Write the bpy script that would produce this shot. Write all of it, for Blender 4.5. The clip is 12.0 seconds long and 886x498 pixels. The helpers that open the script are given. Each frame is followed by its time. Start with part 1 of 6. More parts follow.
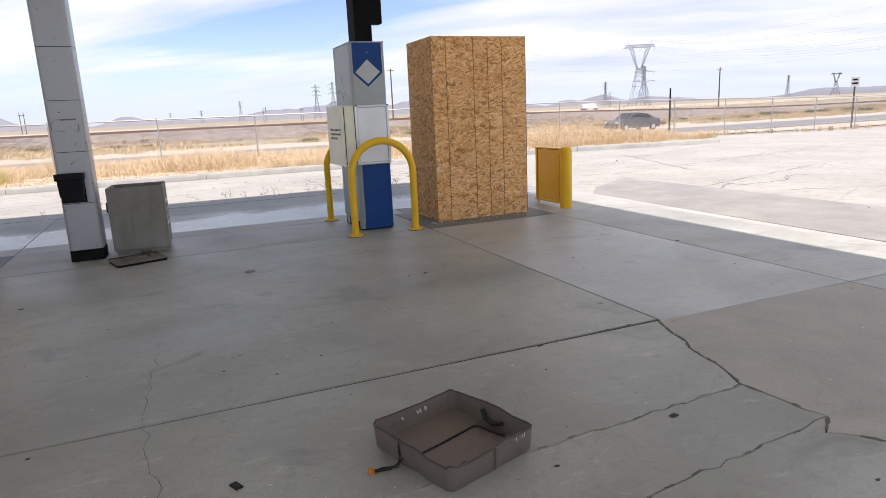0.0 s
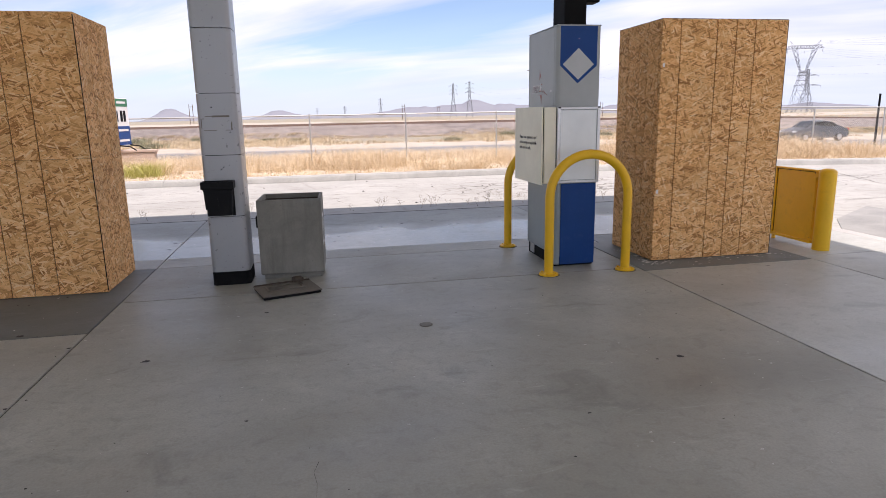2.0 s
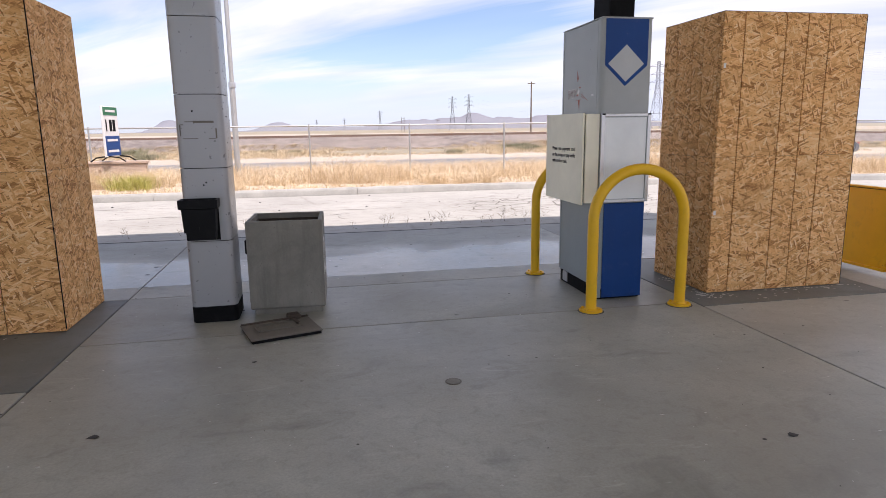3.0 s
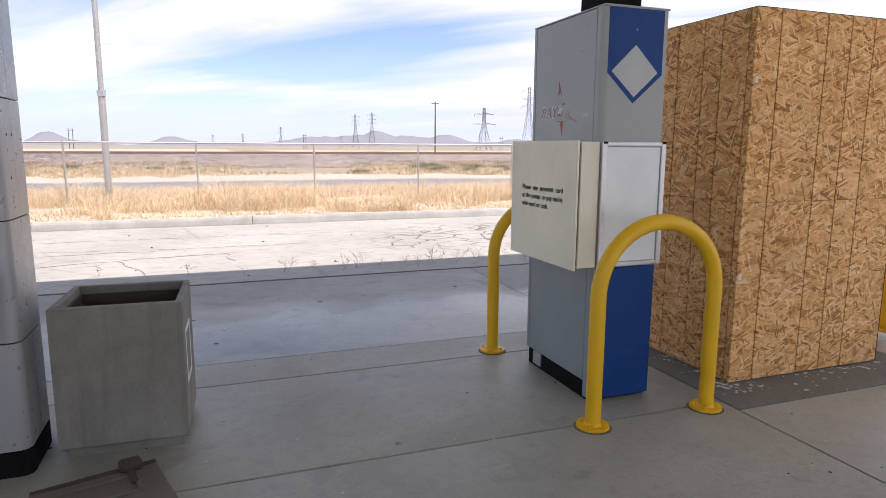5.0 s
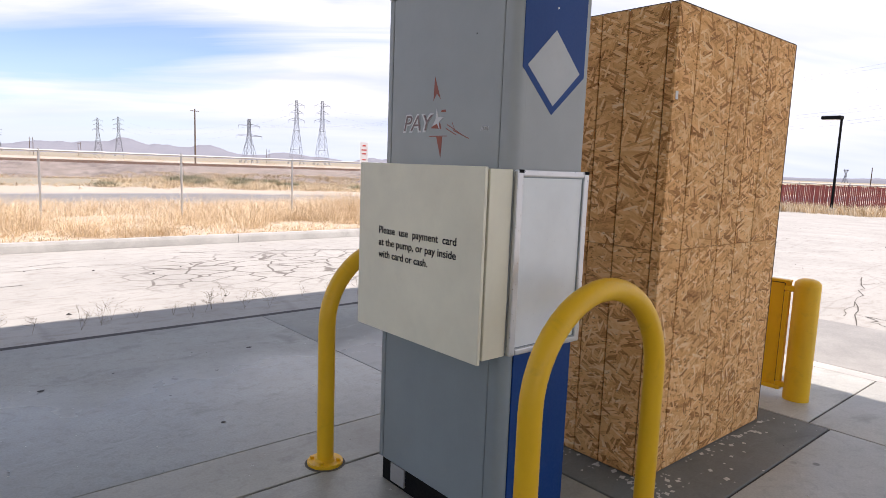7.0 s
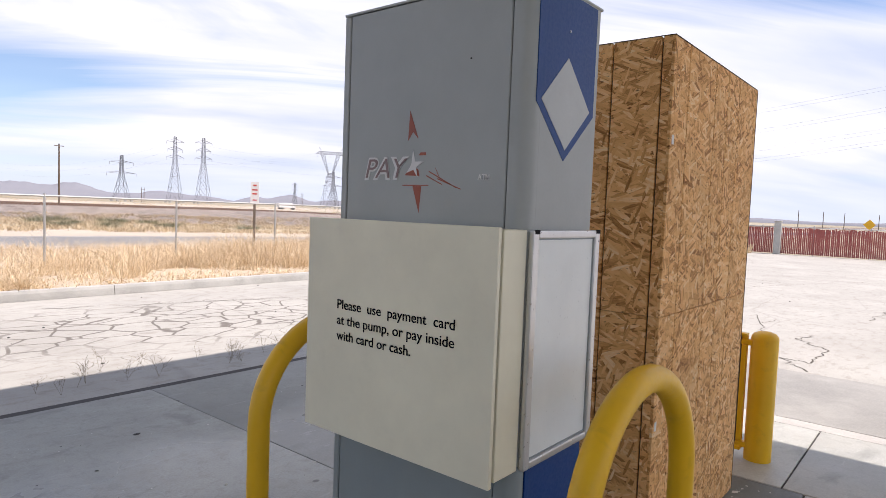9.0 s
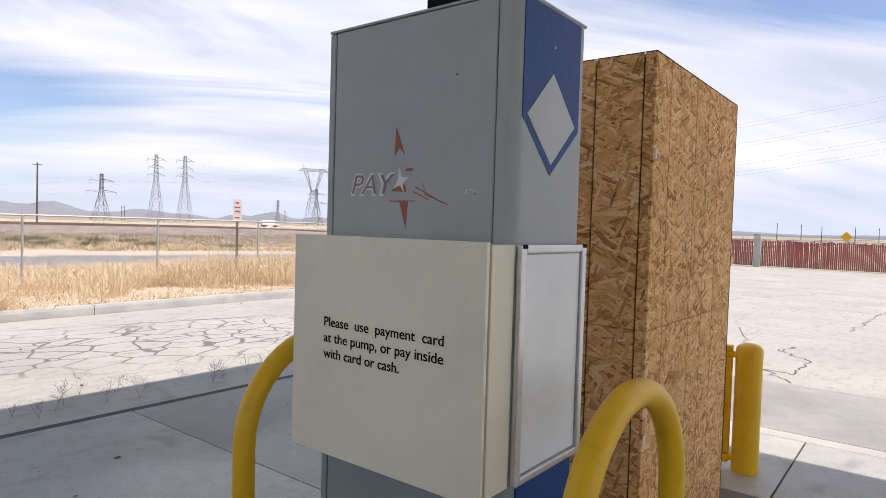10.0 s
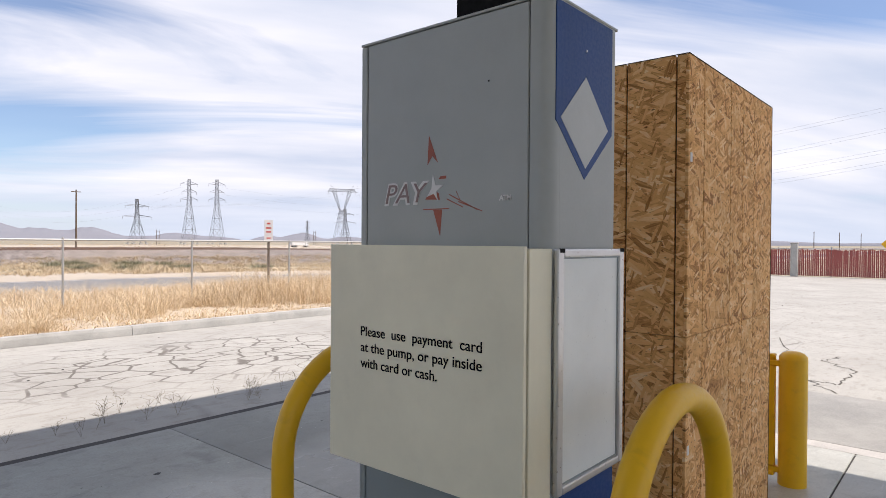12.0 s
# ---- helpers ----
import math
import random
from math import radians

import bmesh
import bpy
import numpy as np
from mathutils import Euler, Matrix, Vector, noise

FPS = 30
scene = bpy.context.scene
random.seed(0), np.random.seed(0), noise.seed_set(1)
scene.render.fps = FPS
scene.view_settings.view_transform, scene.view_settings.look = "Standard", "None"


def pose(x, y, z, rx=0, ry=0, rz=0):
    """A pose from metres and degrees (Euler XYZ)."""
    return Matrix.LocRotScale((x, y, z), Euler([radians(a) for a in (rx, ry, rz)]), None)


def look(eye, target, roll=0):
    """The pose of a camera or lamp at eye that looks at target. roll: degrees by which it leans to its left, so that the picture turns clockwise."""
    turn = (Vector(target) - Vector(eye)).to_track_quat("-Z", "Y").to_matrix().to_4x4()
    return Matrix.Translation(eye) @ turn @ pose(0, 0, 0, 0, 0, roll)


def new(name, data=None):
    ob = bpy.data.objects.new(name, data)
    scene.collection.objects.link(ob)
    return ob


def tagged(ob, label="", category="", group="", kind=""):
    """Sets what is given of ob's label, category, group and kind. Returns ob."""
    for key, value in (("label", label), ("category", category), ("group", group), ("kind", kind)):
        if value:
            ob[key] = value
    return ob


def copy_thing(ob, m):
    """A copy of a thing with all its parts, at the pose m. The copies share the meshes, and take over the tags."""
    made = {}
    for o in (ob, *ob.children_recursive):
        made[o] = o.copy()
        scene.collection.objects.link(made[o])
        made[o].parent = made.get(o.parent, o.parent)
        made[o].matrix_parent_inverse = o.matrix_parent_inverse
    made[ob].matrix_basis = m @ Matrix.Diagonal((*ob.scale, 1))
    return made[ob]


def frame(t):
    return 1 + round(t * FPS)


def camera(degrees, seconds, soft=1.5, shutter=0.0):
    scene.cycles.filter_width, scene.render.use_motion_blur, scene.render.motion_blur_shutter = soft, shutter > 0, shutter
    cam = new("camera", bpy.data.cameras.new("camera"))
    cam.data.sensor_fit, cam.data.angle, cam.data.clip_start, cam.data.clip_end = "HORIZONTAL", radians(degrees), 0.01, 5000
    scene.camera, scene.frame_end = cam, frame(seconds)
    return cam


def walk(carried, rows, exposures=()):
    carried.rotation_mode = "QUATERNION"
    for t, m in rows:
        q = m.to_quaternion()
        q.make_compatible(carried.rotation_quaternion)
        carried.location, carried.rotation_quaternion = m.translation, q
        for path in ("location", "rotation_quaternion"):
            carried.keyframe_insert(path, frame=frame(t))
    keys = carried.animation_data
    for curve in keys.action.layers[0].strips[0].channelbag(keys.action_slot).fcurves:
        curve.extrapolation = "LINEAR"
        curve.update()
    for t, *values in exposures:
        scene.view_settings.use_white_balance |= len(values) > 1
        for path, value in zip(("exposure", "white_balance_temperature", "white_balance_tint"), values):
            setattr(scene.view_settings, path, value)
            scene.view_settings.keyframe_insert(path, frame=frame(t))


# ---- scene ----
cam = camera(70.2, 12.0, soft=0.85)
PATH = [
    (0, (0.077, -0.032, 1.481), (0.828, 1.773, 1.056), -2.6),
    (0.2, (0.073, 0.16, 1.494), (0.646, 2.027, 1.061), -3.5),
    (0.4, (0.055, 0.345, 1.531), (0.522, 2.24, 1.094), -3.6),
    (0.5, (0.045, 0.429, 1.551), (0.486, 2.329, 1.108), -3.5),
    (1, (0.007, 0.874, 1.481), (0.418, 2.785, 1.058), -2.8),
    (1.5, (-0.062, 1.372, 1.489), (0.329, 3.286, 1.062), -1.7),
    (2, (-0.086, 1.901, 1.545), (0.288, 3.822, 1.132), -1.1),
    (2.5, (-0.118, 2.39, 1.534), (0.251, 4.317, 1.146), -1.1),
    (3, (-0.1, 2.884, 1.504), (0.281, 4.811, 1.129), -0.8),
    (3.2, (-0.081, 3.084, 1.539), (0.309, 5.01, 1.167), -0.8),
    (5, (0.103, 4.697, 1.574), (0.779, 6.551, 1.254), 0.3),
    (5.5, (0.139, 5.099, 1.561), (1.026, 6.865, 1.259), 1.1),
    (6, (0.208, 5.456, 1.574), (1.3, 7.106, 1.286), 1.6),
    (6.5, (0.325, 5.841, 1.594), (1.531, 7.412, 1.319), 2.0),
    (8.5, (0.593, 6.834, 1.641), (2.106, 8.131, 1.467), 2.2),
    (9, (0.604, 6.877, 1.658), (2.151, 8.139, 1.535), 2.2),
    (9.5, (0.609, 6.894, 1.662), (2.179, 8.129, 1.57), 2.0),
    (10, (0.603, 6.891, 1.656), (2.182, 8.116, 1.585), 1.7),
    (10.5, (0.606, 6.897, 1.642), (2.191, 8.115, 1.585), 1.3),
    (11, (0.607, 6.899, 1.639), (2.193, 8.116, 1.595), 1.0),
    (11.5, (0.598, 6.903, 1.631), (2.179, 8.128, 1.602), 0.6),
    (12, (0.594, 6.912, 1.623), (2.116, 8.208, 1.604), 0.4),
]
EXPOSURES = [(0.0, 0.72, 6520, 19), (0.5, 0.68, 6500, 22), (3.0, 0.72, 6530, 22), (5.0, 0.76, 6530, 21), (8.5, 0.76, 6570, 20), (9.3, 0.64, 6570, 19), (10.0, 0.57, 6570, 18), (12.0, 0.53, 6570, 17)]
walk(cam, [(t, look(eye, target, roll)) for t, eye, target, roll in PATH], EXPOSURES)

# ---- world, sun ----
SUN_TO = Vector((0.22, -0.37, 0.90)).normalized()
world = bpy.data.worlds.new("sky")
scene.world = world
world.use_nodes = True
wn, wl = world.node_tree.nodes, world.node_tree.links
wn.clear()
w_out = wn.new("ShaderNodeOutputWorld")
w_bg = wn.new("ShaderNodeBackground")
w_bg.inputs[1].default_value = 0.098
w_sky = wn.new("ShaderNodeTexSky")
w_sky.sky_type = 'NISHITA'
w_sky.sun_disc = False
w_sky.sun_elevation = math.asin(SUN_TO.z)
w_sky.sun_rotation = math.atan2(SUN_TO.x, SUN_TO.y)
w_sky.air_density, w_sky.dust_density, w_sky.ozone_density = 1.0, 0.25, 2.5
w_co = wn.new("ShaderNodeTexCoord")
w_sep = wn.new("ShaderNodeSeparateXYZ")
wl.new(w_co.outputs["Generated"], w_sep.inputs[0])


def wmath(op, a, b):
    n = wn.new("ShaderNodeMath")
    n.operation = op
    for k, v in ((0, a), (1, b)):
        if isinstance(v, bpy.types.NodeSocket):
            wl.new(v, n.inputs[k])
        else:
            n.inputs[k].default_value = v
    return n.outputs[0]


# the cloud sheet is a plane overhead: its places are direction over height
w_h = wmath('ADD', wmath('MAXIMUM', w_sep.outputs[2], 0.0), 0.16)
w_uv = wn.new("ShaderNodeCombineXYZ")
wl.new(wmath('DIVIDE', w_sep.outputs[0], w_h), w_uv.inputs[0])
wl.new(wmath('DIVIDE', w_sep.outputs[1], w_h), w_uv.inputs[1])
w_rot = wn.new("ShaderNodeMapping")
w_rot.inputs["Rotation"].default_value = (0, 0, radians(34))
wl.new(w_uv.outputs[0], w_rot.inputs[0])
w_map = wn.new("ShaderNodeMapping")
w_map.inputs["Location"].default_value = (3.1, 0.4, 0)
w_map.inputs["Scale"].default_value = (0.5, 1.35, 1)
wl.new(w_rot.outputs[0], w_map.inputs[0])
w_n1 = wn.new("ShaderNodeTexNoise")
w_n1.inputs["Scale"].default_value, w_n1.inputs["Detail"].default_value = 0.8, 10
w_n1.inputs["Roughness"].default_value, w_n1.inputs["Distortion"].default_value = 0.56, 0.9
wl.new(w_map.outputs[0], w_n1.inputs["Vector"])
w_ramp = wn.new("ShaderNodeValToRGB")
w_ramp.color_ramp.elements[0].position, w_ramp.color_ramp.elements[0].color = 0.38, (0.10, 0.10, 0.10, 1)
w_ramp.color_ramp.elements[1].position, w_ramp.color_ramp.elements[1].color = 0.62, (1, 1, 1, 1)


def wstep(v, a, b):
    n = wn.new("ShaderNodeMapRange")
    n.interpolation_type = 'SMOOTHSTEP'
    n.inputs[1].default_value, n.inputs[2].default_value = a, b
    wl.new(v, n.inputs[0])
    return n.outputs[0]


# the sheet thickens towards the east and breaks up again high in the east
w_east = wmath('MULTIPLY', wstep(w_sep.outputs[0], 0.22, 0.52), 0.24)
w_open = wmath('MULTIPLY', wmath('MULTIPLY', wstep(w_sep.outputs[0], 0.74, 0.86), wstep(w_sep.outputs[2], 0.20, 0.30)), 0.24)
w_bias = wmath('ADD', wmath('SUBTRACT', w_n1.outputs[0], 0.045), wmath('SUBTRACT', w_east, w_open))
wl.new(w_bias, w_ramp.inputs[0])
w_n2 = wn.new("ShaderNodeTexNoise")
w_n2.inputs["Scale"].default_value, w_n2.inputs["Detail"].default_value = 1.3, 6
wl.new(w_map.outputs[0], w_n2.inputs["Vector"])
w_cc = wn.new("ShaderNodeValToRGB")
w_cc.color_ramp.elements[0].position, w_cc.color_ramp.elements[0].color = 0.3, (4.4, 5.1, 6.15, 1)
w_cc.color_ramp.elements[1].position, w_cc.color_ramp.elements[1].color = 0.66, (7.3, 7.45, 7.7, 1)
wl.new(w_n2.outputs[0], w_cc.inputs[0])
w_mix = wn.new("ShaderNodeMix")
w_mix.data_type = 'RGBA'
wl.new(w_ramp.outputs[0], w_mix.inputs[0])
w_blue = wn.new("ShaderNodeMix")
w_blue.data_type, w_blue.blend_type = 'RGBA', 'MULTIPLY'
w_blue.inputs[0].default_value = 1.0
w_blue.inputs[7].default_value = (0.86, 0.93, 1.0, 1)
wl.new(w_sky.outputs[0], w_blue.inputs[6])
wl.new(w_blue.outputs[2], w_mix.inputs[6])
wl.new(w_cc.outputs[0], w_mix.inputs[7])
w_hz = wn.new("ShaderNodeMapRange")
w_hz.interpolation_type = 'SMOOTHSTEP'
for k, v in ((1, 0.0), (2, 0.12), (3, 0.8), (4, 0.0)):
    w_hz.inputs[k].default_value = v
wl.new(w_sep.outputs[2], w_hz.inputs[0])
w_haze = wn.new("ShaderNodeMix")
w_haze.data_type = 'RGBA'
w_haze.inputs[7].default_value = (4.75, 5.5, 6.5, 1)
wl.new(w_hz.outputs[0], w_haze.inputs[0])
wl.new(w_mix.outputs[2], w_haze.inputs[6])
wl.new(w_haze.outputs[2], w_bg.inputs[0])
wl.new(w_bg.outputs[0], w_out.inputs[0])

sun_data = bpy.data.lights.new("sun", 'SUN')
sun_data.energy, sun_data.angle, sun_data.color = 3.6, radians(0.6), (1.0, 0.95, 0.87)
sun = new("sun", sun_data)
sun.matrix_world = look(SUN_TO * 60, (0, 0, 0))


# ---- materials ----
class Mat:
    """A small builder for node materials on object coordinates."""

    def __init__(self, name, rough=0.6, metal=0.0, spec=0.5):
        self.m = bpy.data.materials.new(name)
        self.m.use_nodes = True
        self.n, self.l = self.m.node_tree.nodes, self.m.node_tree.links
        self.b = self.n["Principled BSDF"]
        self.b.inputs["Roughness"].default_value = rough
        self.b.inputs["Metallic"].default_value = metal
        self.b.inputs["Specular IOR Level"].default_value = spec
        self.co = self.n.new("ShaderNodeTexCoord").outputs["Object"]
        self.info = None

    def put(self, sock, v):
        if isinstance(v, bpy.types.NodeSocket):
            self.l.new(v, sock)
        else:
            sock.default_value = v

    def math(self, op, a, b=0.0, c=0.0):
        n = self.n.new("ShaderNodeMath")
        n.operation = op
        for k, v in enumerate((a, b, c)):
            self.put(n.inputs[k], v)
        return n.outputs[0]

    def rand(self):
        if self.info is None:
            self.info = self.n.new("ShaderNodeObjectInfo").outputs["Random"]
        return self.info

    def mapped(self, scale=(1, 1, 1), loc=(0, 0, 0), rot=(0, 0, 0), vec=None):
        n = self.n.new("ShaderNodeMapping")
        self.put(n.inputs[0], vec or self.co)
        n.inputs["Scale"].default_value, n.inputs["Rotation"].default_value = scale, rot
        self.put(n.inputs["Location"], loc)
        return n.outputs[0]

    def noise(self, scale, detail=4, rough=0.55, dist=0.0, vec=None):
        n = self.n.new("ShaderNodeTexNoise")
        self.put(n.inputs["Vector"], vec or self.co)
        n.inputs["Scale"].default_value, n.inputs["Detail"].default_value = scale, detail
        n.inputs["Roughness"].default_value, n.inputs["Distortion"].default_value = rough, dist
        return n.outputs[0]

    def voronoi(self, scale, feature='F1', vec=None, out="Distance"):
        n = self.n.new("ShaderNodeTexVoronoi")
        n.feature = feature
        self.put(n.inputs["Vector"], vec or self.co)
        n.inputs["Scale"].default_value = scale
        return n.outputs[out]

    def ramp(self, fac, *stops):
        n = self.n.new("ShaderNodeValToRGB")
        e = n.color_ramp.elements
        while len(e) < len(stops):
            e.new(0.5)
        for k, (p, c) in enumerate(stops):
            e[k].position = p
            e[k].color = (c, c, c, 1) if isinstance(c, (int, float)) else (*c, 1)
        self.put(n.inputs[0], fac)
        return n.outputs[0]

    def mix(self, fac, a, b, blend='MIX'):
        n = self.n.new("ShaderNodeMix")
        n.data_type, n.blend_type = 'RGBA', blend
        for k, v in ((0, fac), (6, a), (7, b)):
            if isinstance(v, tuple):
                v = (*v, 1)
            self.put(n.inputs[k], v)
        return n.outputs[2]

    def done(self, color, bump=None, strength=0.3, dist=0.01, rough=None):
        self.put(self.b.inputs["Base Color"], (*color, 1) if isinstance(color, tuple) else color)
        if rough is not None:
            self.put(self.b.inputs["Roughness"], rough)
        if bump is not None:
            n = self.n.new("ShaderNodeBump")
            n.inputs["Strength"].default_value, n.inputs["Distance"].default_value = strength, dist
            self.put(n.inputs["Height"], bump)
            self.l.new(n.outputs[0], self.b.inputs["Normal"])
        return self.m


def painted(name, c, rough=0.45, metal=0.0, dirt=(0.25, 0.22, 0.18), amount=0.25, bump=0.06, scale=9.0, spec=0.5):
    """Paint or plain sheet with faint mottling, dirt patches and orange peel."""
    k = Mat(name, rough, metal, spec)
    big, fine = k.noise(scale * 0.35, 5, 0.6), k.noise(scale * 9, 3)
    tone = k.mix(k.ramp(big, (0.3, 0.0), (0.75, 1.0)), tuple(v * 0.92 for v in c), tuple(min(1, v * 1.05) for v in c))
    spots = k.ramp(k.noise(scale, 6, 0.65, 0.4), (0.56, 0.0), (0.78, 1.0))
    tone = k.mix(k.math('MULTIPLY', spots, amount), tone, dirt)
    r = k.ramp(fine, (0.3, max(0.05, rough - 0.08)), (0.7, min(1, rough + 0.1)))
    return k.done(tone, fine, bump, 0.003, r)


def concrete_floor(name, r0, r1, tint, sheen=None, spec=0.6):
    k = Mat(name, 0.4, 0, spec)
    shift = k.n.new("ShaderNodeCombineXYZ")
    k.put(shift.inputs[0], k.math('MULTIPLY', k.rand(), 37.0))
    k.put(shift.inputs[1], k.math('MULTIPLY', k.rand(), 91.0))
    co = k.mapped(loc=shift.outputs[0])
    cloud = k.noise(0.55, 6, 0.62, 0.5, co)
    mott = k.noise(3.2, 6, 0.6, 0.3, co)
    grain = k.noise(70, 4, 0.6, 0, co)
    tone = k.mix(k.ramp(cloud, (0.3, 0.0), (0.72, 1.0)), (0.27, 0.268, 0.25), (0.50, 0.495, 0.46))
    tone = k.mix(k.ramp(mott, (0.35, 0.0), (0.75, 0.5)), tone, (0.33, 0.31, 0.275))
    tone = k.mix(k.ramp(grain, (0.35, 0.0), (0.7, 0.4)), tone, (0.24, 0.233, 0.215))
    # slab to slab tone
    tone = k.mix(1.0, tone, k.ramp(k.rand(), (0.0, 0.82), (1.0, 1.12)), 'MULTIPLY')
    # old drips and gum
    gum = k.ramp(k.voronoi(2.1, vec=k.mapped((1, 1.3, 1), vec=co)), (0.035, 1.0), (0.06, 0.0))
    keep = k.ramp(k.noise(1.1, 2, vec=co), (0.5, 0.0), (0.56, 0.75))
    tone = k.mix(k.math('MULTIPLY', gum, keep), tone, (0.06, 0.056, 0.05))
    oil = k.ramp(k.noise(1.5, 5, 0.6, 0.8, k.mapped((1, 1.6, 1), (7, 3, 0), vec=co)), (0.58, 0.0), (0.74, 0.5))
    tone = k.mix(oil, tone, (0.12, 0.115, 0.10))
    band = k.ramp(k.noise(0.22, 3, 0.5, 0.3, k.mapped((1, 2.2, 1), (1.5, 4, 0), vec=co)), (0.46, 0.0), (0.66, 0.34))
    tone = k.mix(band, tone, (0.20, 0.194, 0.18))
    blotch = k.noise(13, 5, 0.7, 0.6, co)
    tone = k.mix(k.ramp(blotch, (0.5, 0.0), (0.74, 0.42)), tone, (0.20, 0.19, 0.17))
    scuffs = k.noise(5.0, 5, 0.72, 1.2, k.mapped((0.5, 2.0, 1), (3, 8, 0), (0, 0, 0.5), co))
    tone = k.mix(k.ramp(scuffs, (0.60, 0.0), (0.72, 0.45)), tone, (0.52, 0.515, 0.49))
    tone = k.mix(1.0, tone, tint, 'MULTIPLY')
    patch_ = k.noise(0.8, 4, 0.5, 0.4, co)
    if sheen:
        # a worn-smooth stretch between two depths, with a ragged edge
        sp = k.n.new("ShaderNodeSeparateXYZ")
        k.l.new(k.co, sp.inputs[0])
        y = k.math('ADD', sp.outputs[1], k.math('MULTIPLY', patch_, 1.3))
        away = k.ramp(k.math('DIVIDE', k.math('SUBTRACT', y, sheen), 3.0), (0.42, 0.0), (0.60, 1.0))
        r = k.math('ADD', k.math('MULTIPLY', away, r1 - r0), k.ramp(patch_, (0.34, r0), (0.66, r0 + 0.12)))
    else:
        r = k.ramp(patch_, (0.34, r0), (0.66, r1))
    return k.done(tone, grain, 0.12, 0.004, r)


def stained_concrete(name, c, rough):
    k = Mat(name, rough)
    a, g = k.noise(1.7, 7, 0.65, 0.4), k.noise(60, 4, 0.65)
    tone = k.mix(k.ramp(a, (0.3, 0.0), (0.72, 1.0)), tuple(v * 0.72 for v in c), tuple(v * 1.2 for v in c))
    tone = k.mix(k.ramp(g, (0.4, 0.0), (0.75, 0.35)), tone, tuple(v * 1.5 for v in c))
    return k.done(tone, g, 0.25, 0.006, k.ramp(a, (0.3, rough - 0.15), (0.7, rough + 0.1)))


def old_asphalt():
    k = Mat("sun_bleached_asphalt", 0.9, 0, 0.22)
    wob = k.n.new("ShaderNodeMix")
    wob.data_type = 'RGBA'
    wob.inputs[0].default_value = 0.12
    nz = k.n.new("ShaderNodeTexNoise")
    nz.inputs["Scale"].default_value, nz.inputs["Detail"].default_value = 2.2, 5
    k.l.new(k.co, nz.inputs["Vector"])
    k.l.new(k.co, wob.inputs[6])
    k.l.new(nz.outputs["Color"], wob.inputs[7])
    co = wob.outputs[2]
    grain, mott = k.noise(90, 3, 0.7), k.noise(0.5, 7, 0.65, 0.3)
    tone = k.mix(k.ramp(mott, (0.3, 0.0), (0.7, 1.0)), (0.36, 0.348, 0.315), (0.49, 0.478, 0.435))
    tone = k.mix(k.ramp(grain, (0.35, 0.0), (0.75, 0.5)), tone, (0.3, 0.28, 0.25))
    patchy = k.noise(5.5, 7, 0.78, 0.3, k.mapped((0.7, 1.4, 1)))
    tone = k.mix(k.ramp(patchy, (0.5, 0.0), (0.68, 0.75)), tone, (0.27, 0.25, 0.215))
    fine = k.ramp(k.voronoi(2.5, 'DISTANCE_TO_EDGE', k.mapped((0.85, 1.1, 1), vec=co)), (0.0, 1.0), (0.022, 0.9), (0.04, 0.0))
    sp = k.n.new("ShaderNodeSeparateXYZ")
    k.l.new(k.co, sp.inputs[0])
    ex = k.math('DIVIDE', k.math('SUBTRACT', sp.outputs[0], 5.2), 4.4)
    ey = k.math('DIVIDE', k.math('SUBTRACT', sp.outputs[1], 15.2), 2.5)
    e2 = k.math('ADD', k.math('MULTIPLY', ex, ex), k.math('MULTIPLY', ey, ey))
    here = k.ramp(k.math('ADD', e2, k.math('MULTIPLY', k.noise(0.9, 4, 0.6), 0.9)), (0.65, 1.0), (1.25, 0.0))
    long_ = k.ramp(k.voronoi(0.42, 'DISTANCE_TO_EDGE', k.mapped((0.7, 1.6, 1), vec=co)), (0.0, 0.8), (0.012, 0.0))
    crack = k.math('MULTIPLY', k.math('MAXIMUM', k.math('MULTIPLY', fine, here), k.math('MULTIPLY', long_, 0.3)), 0.85)
    tone = k.mix(crack, tone, (0.12, 0.105, 0.09))
    h = k.math('SUBTRACT', k.math('MULTIPLY', grain, 0.4), crack)
    return k.done(tone, h, 0.5, 0.01)


def soil(name, c1, c2, grit):
    k = Mat(name, 0.95, 0, 0.2)
    a, b = k.noise(0.35, 8, 0.65, 0.3), k.noise(14, 4, 0.7)
    tone = k.mix(k.ramp(a, (0.32, 0.0), (0.68, 1.0)), c1, c2)
    tone = k.mix(k.ramp(b, (0.5, 0.0), (0.72, 0.7)), tone, grit)
    return k.done(tone, b, 0.5, 0.03)


def desert():
    k = Mat("desert_plain", 0.95, 0, 0.2)
    far = k.mapped((0.006, 0.035, 1))
    a, b = k.noise(1.0, 7, 0.6, 0.2, far), k.noise(0.5, 6, 0.7)
    tone = k.mix(k.ramp(a, (0.35, 0.0), (0.65, 1.0)), (0.34, 0.29, 0.21), (0.26, 0.235, 0.17))
    tone = k.mix(k.ramp(b, (0.45, 0.0), (0.7, 0.6)), tone, (0.40, 0.34, 0.25))
    return k.done(tone, b, 0.4, 0.1)


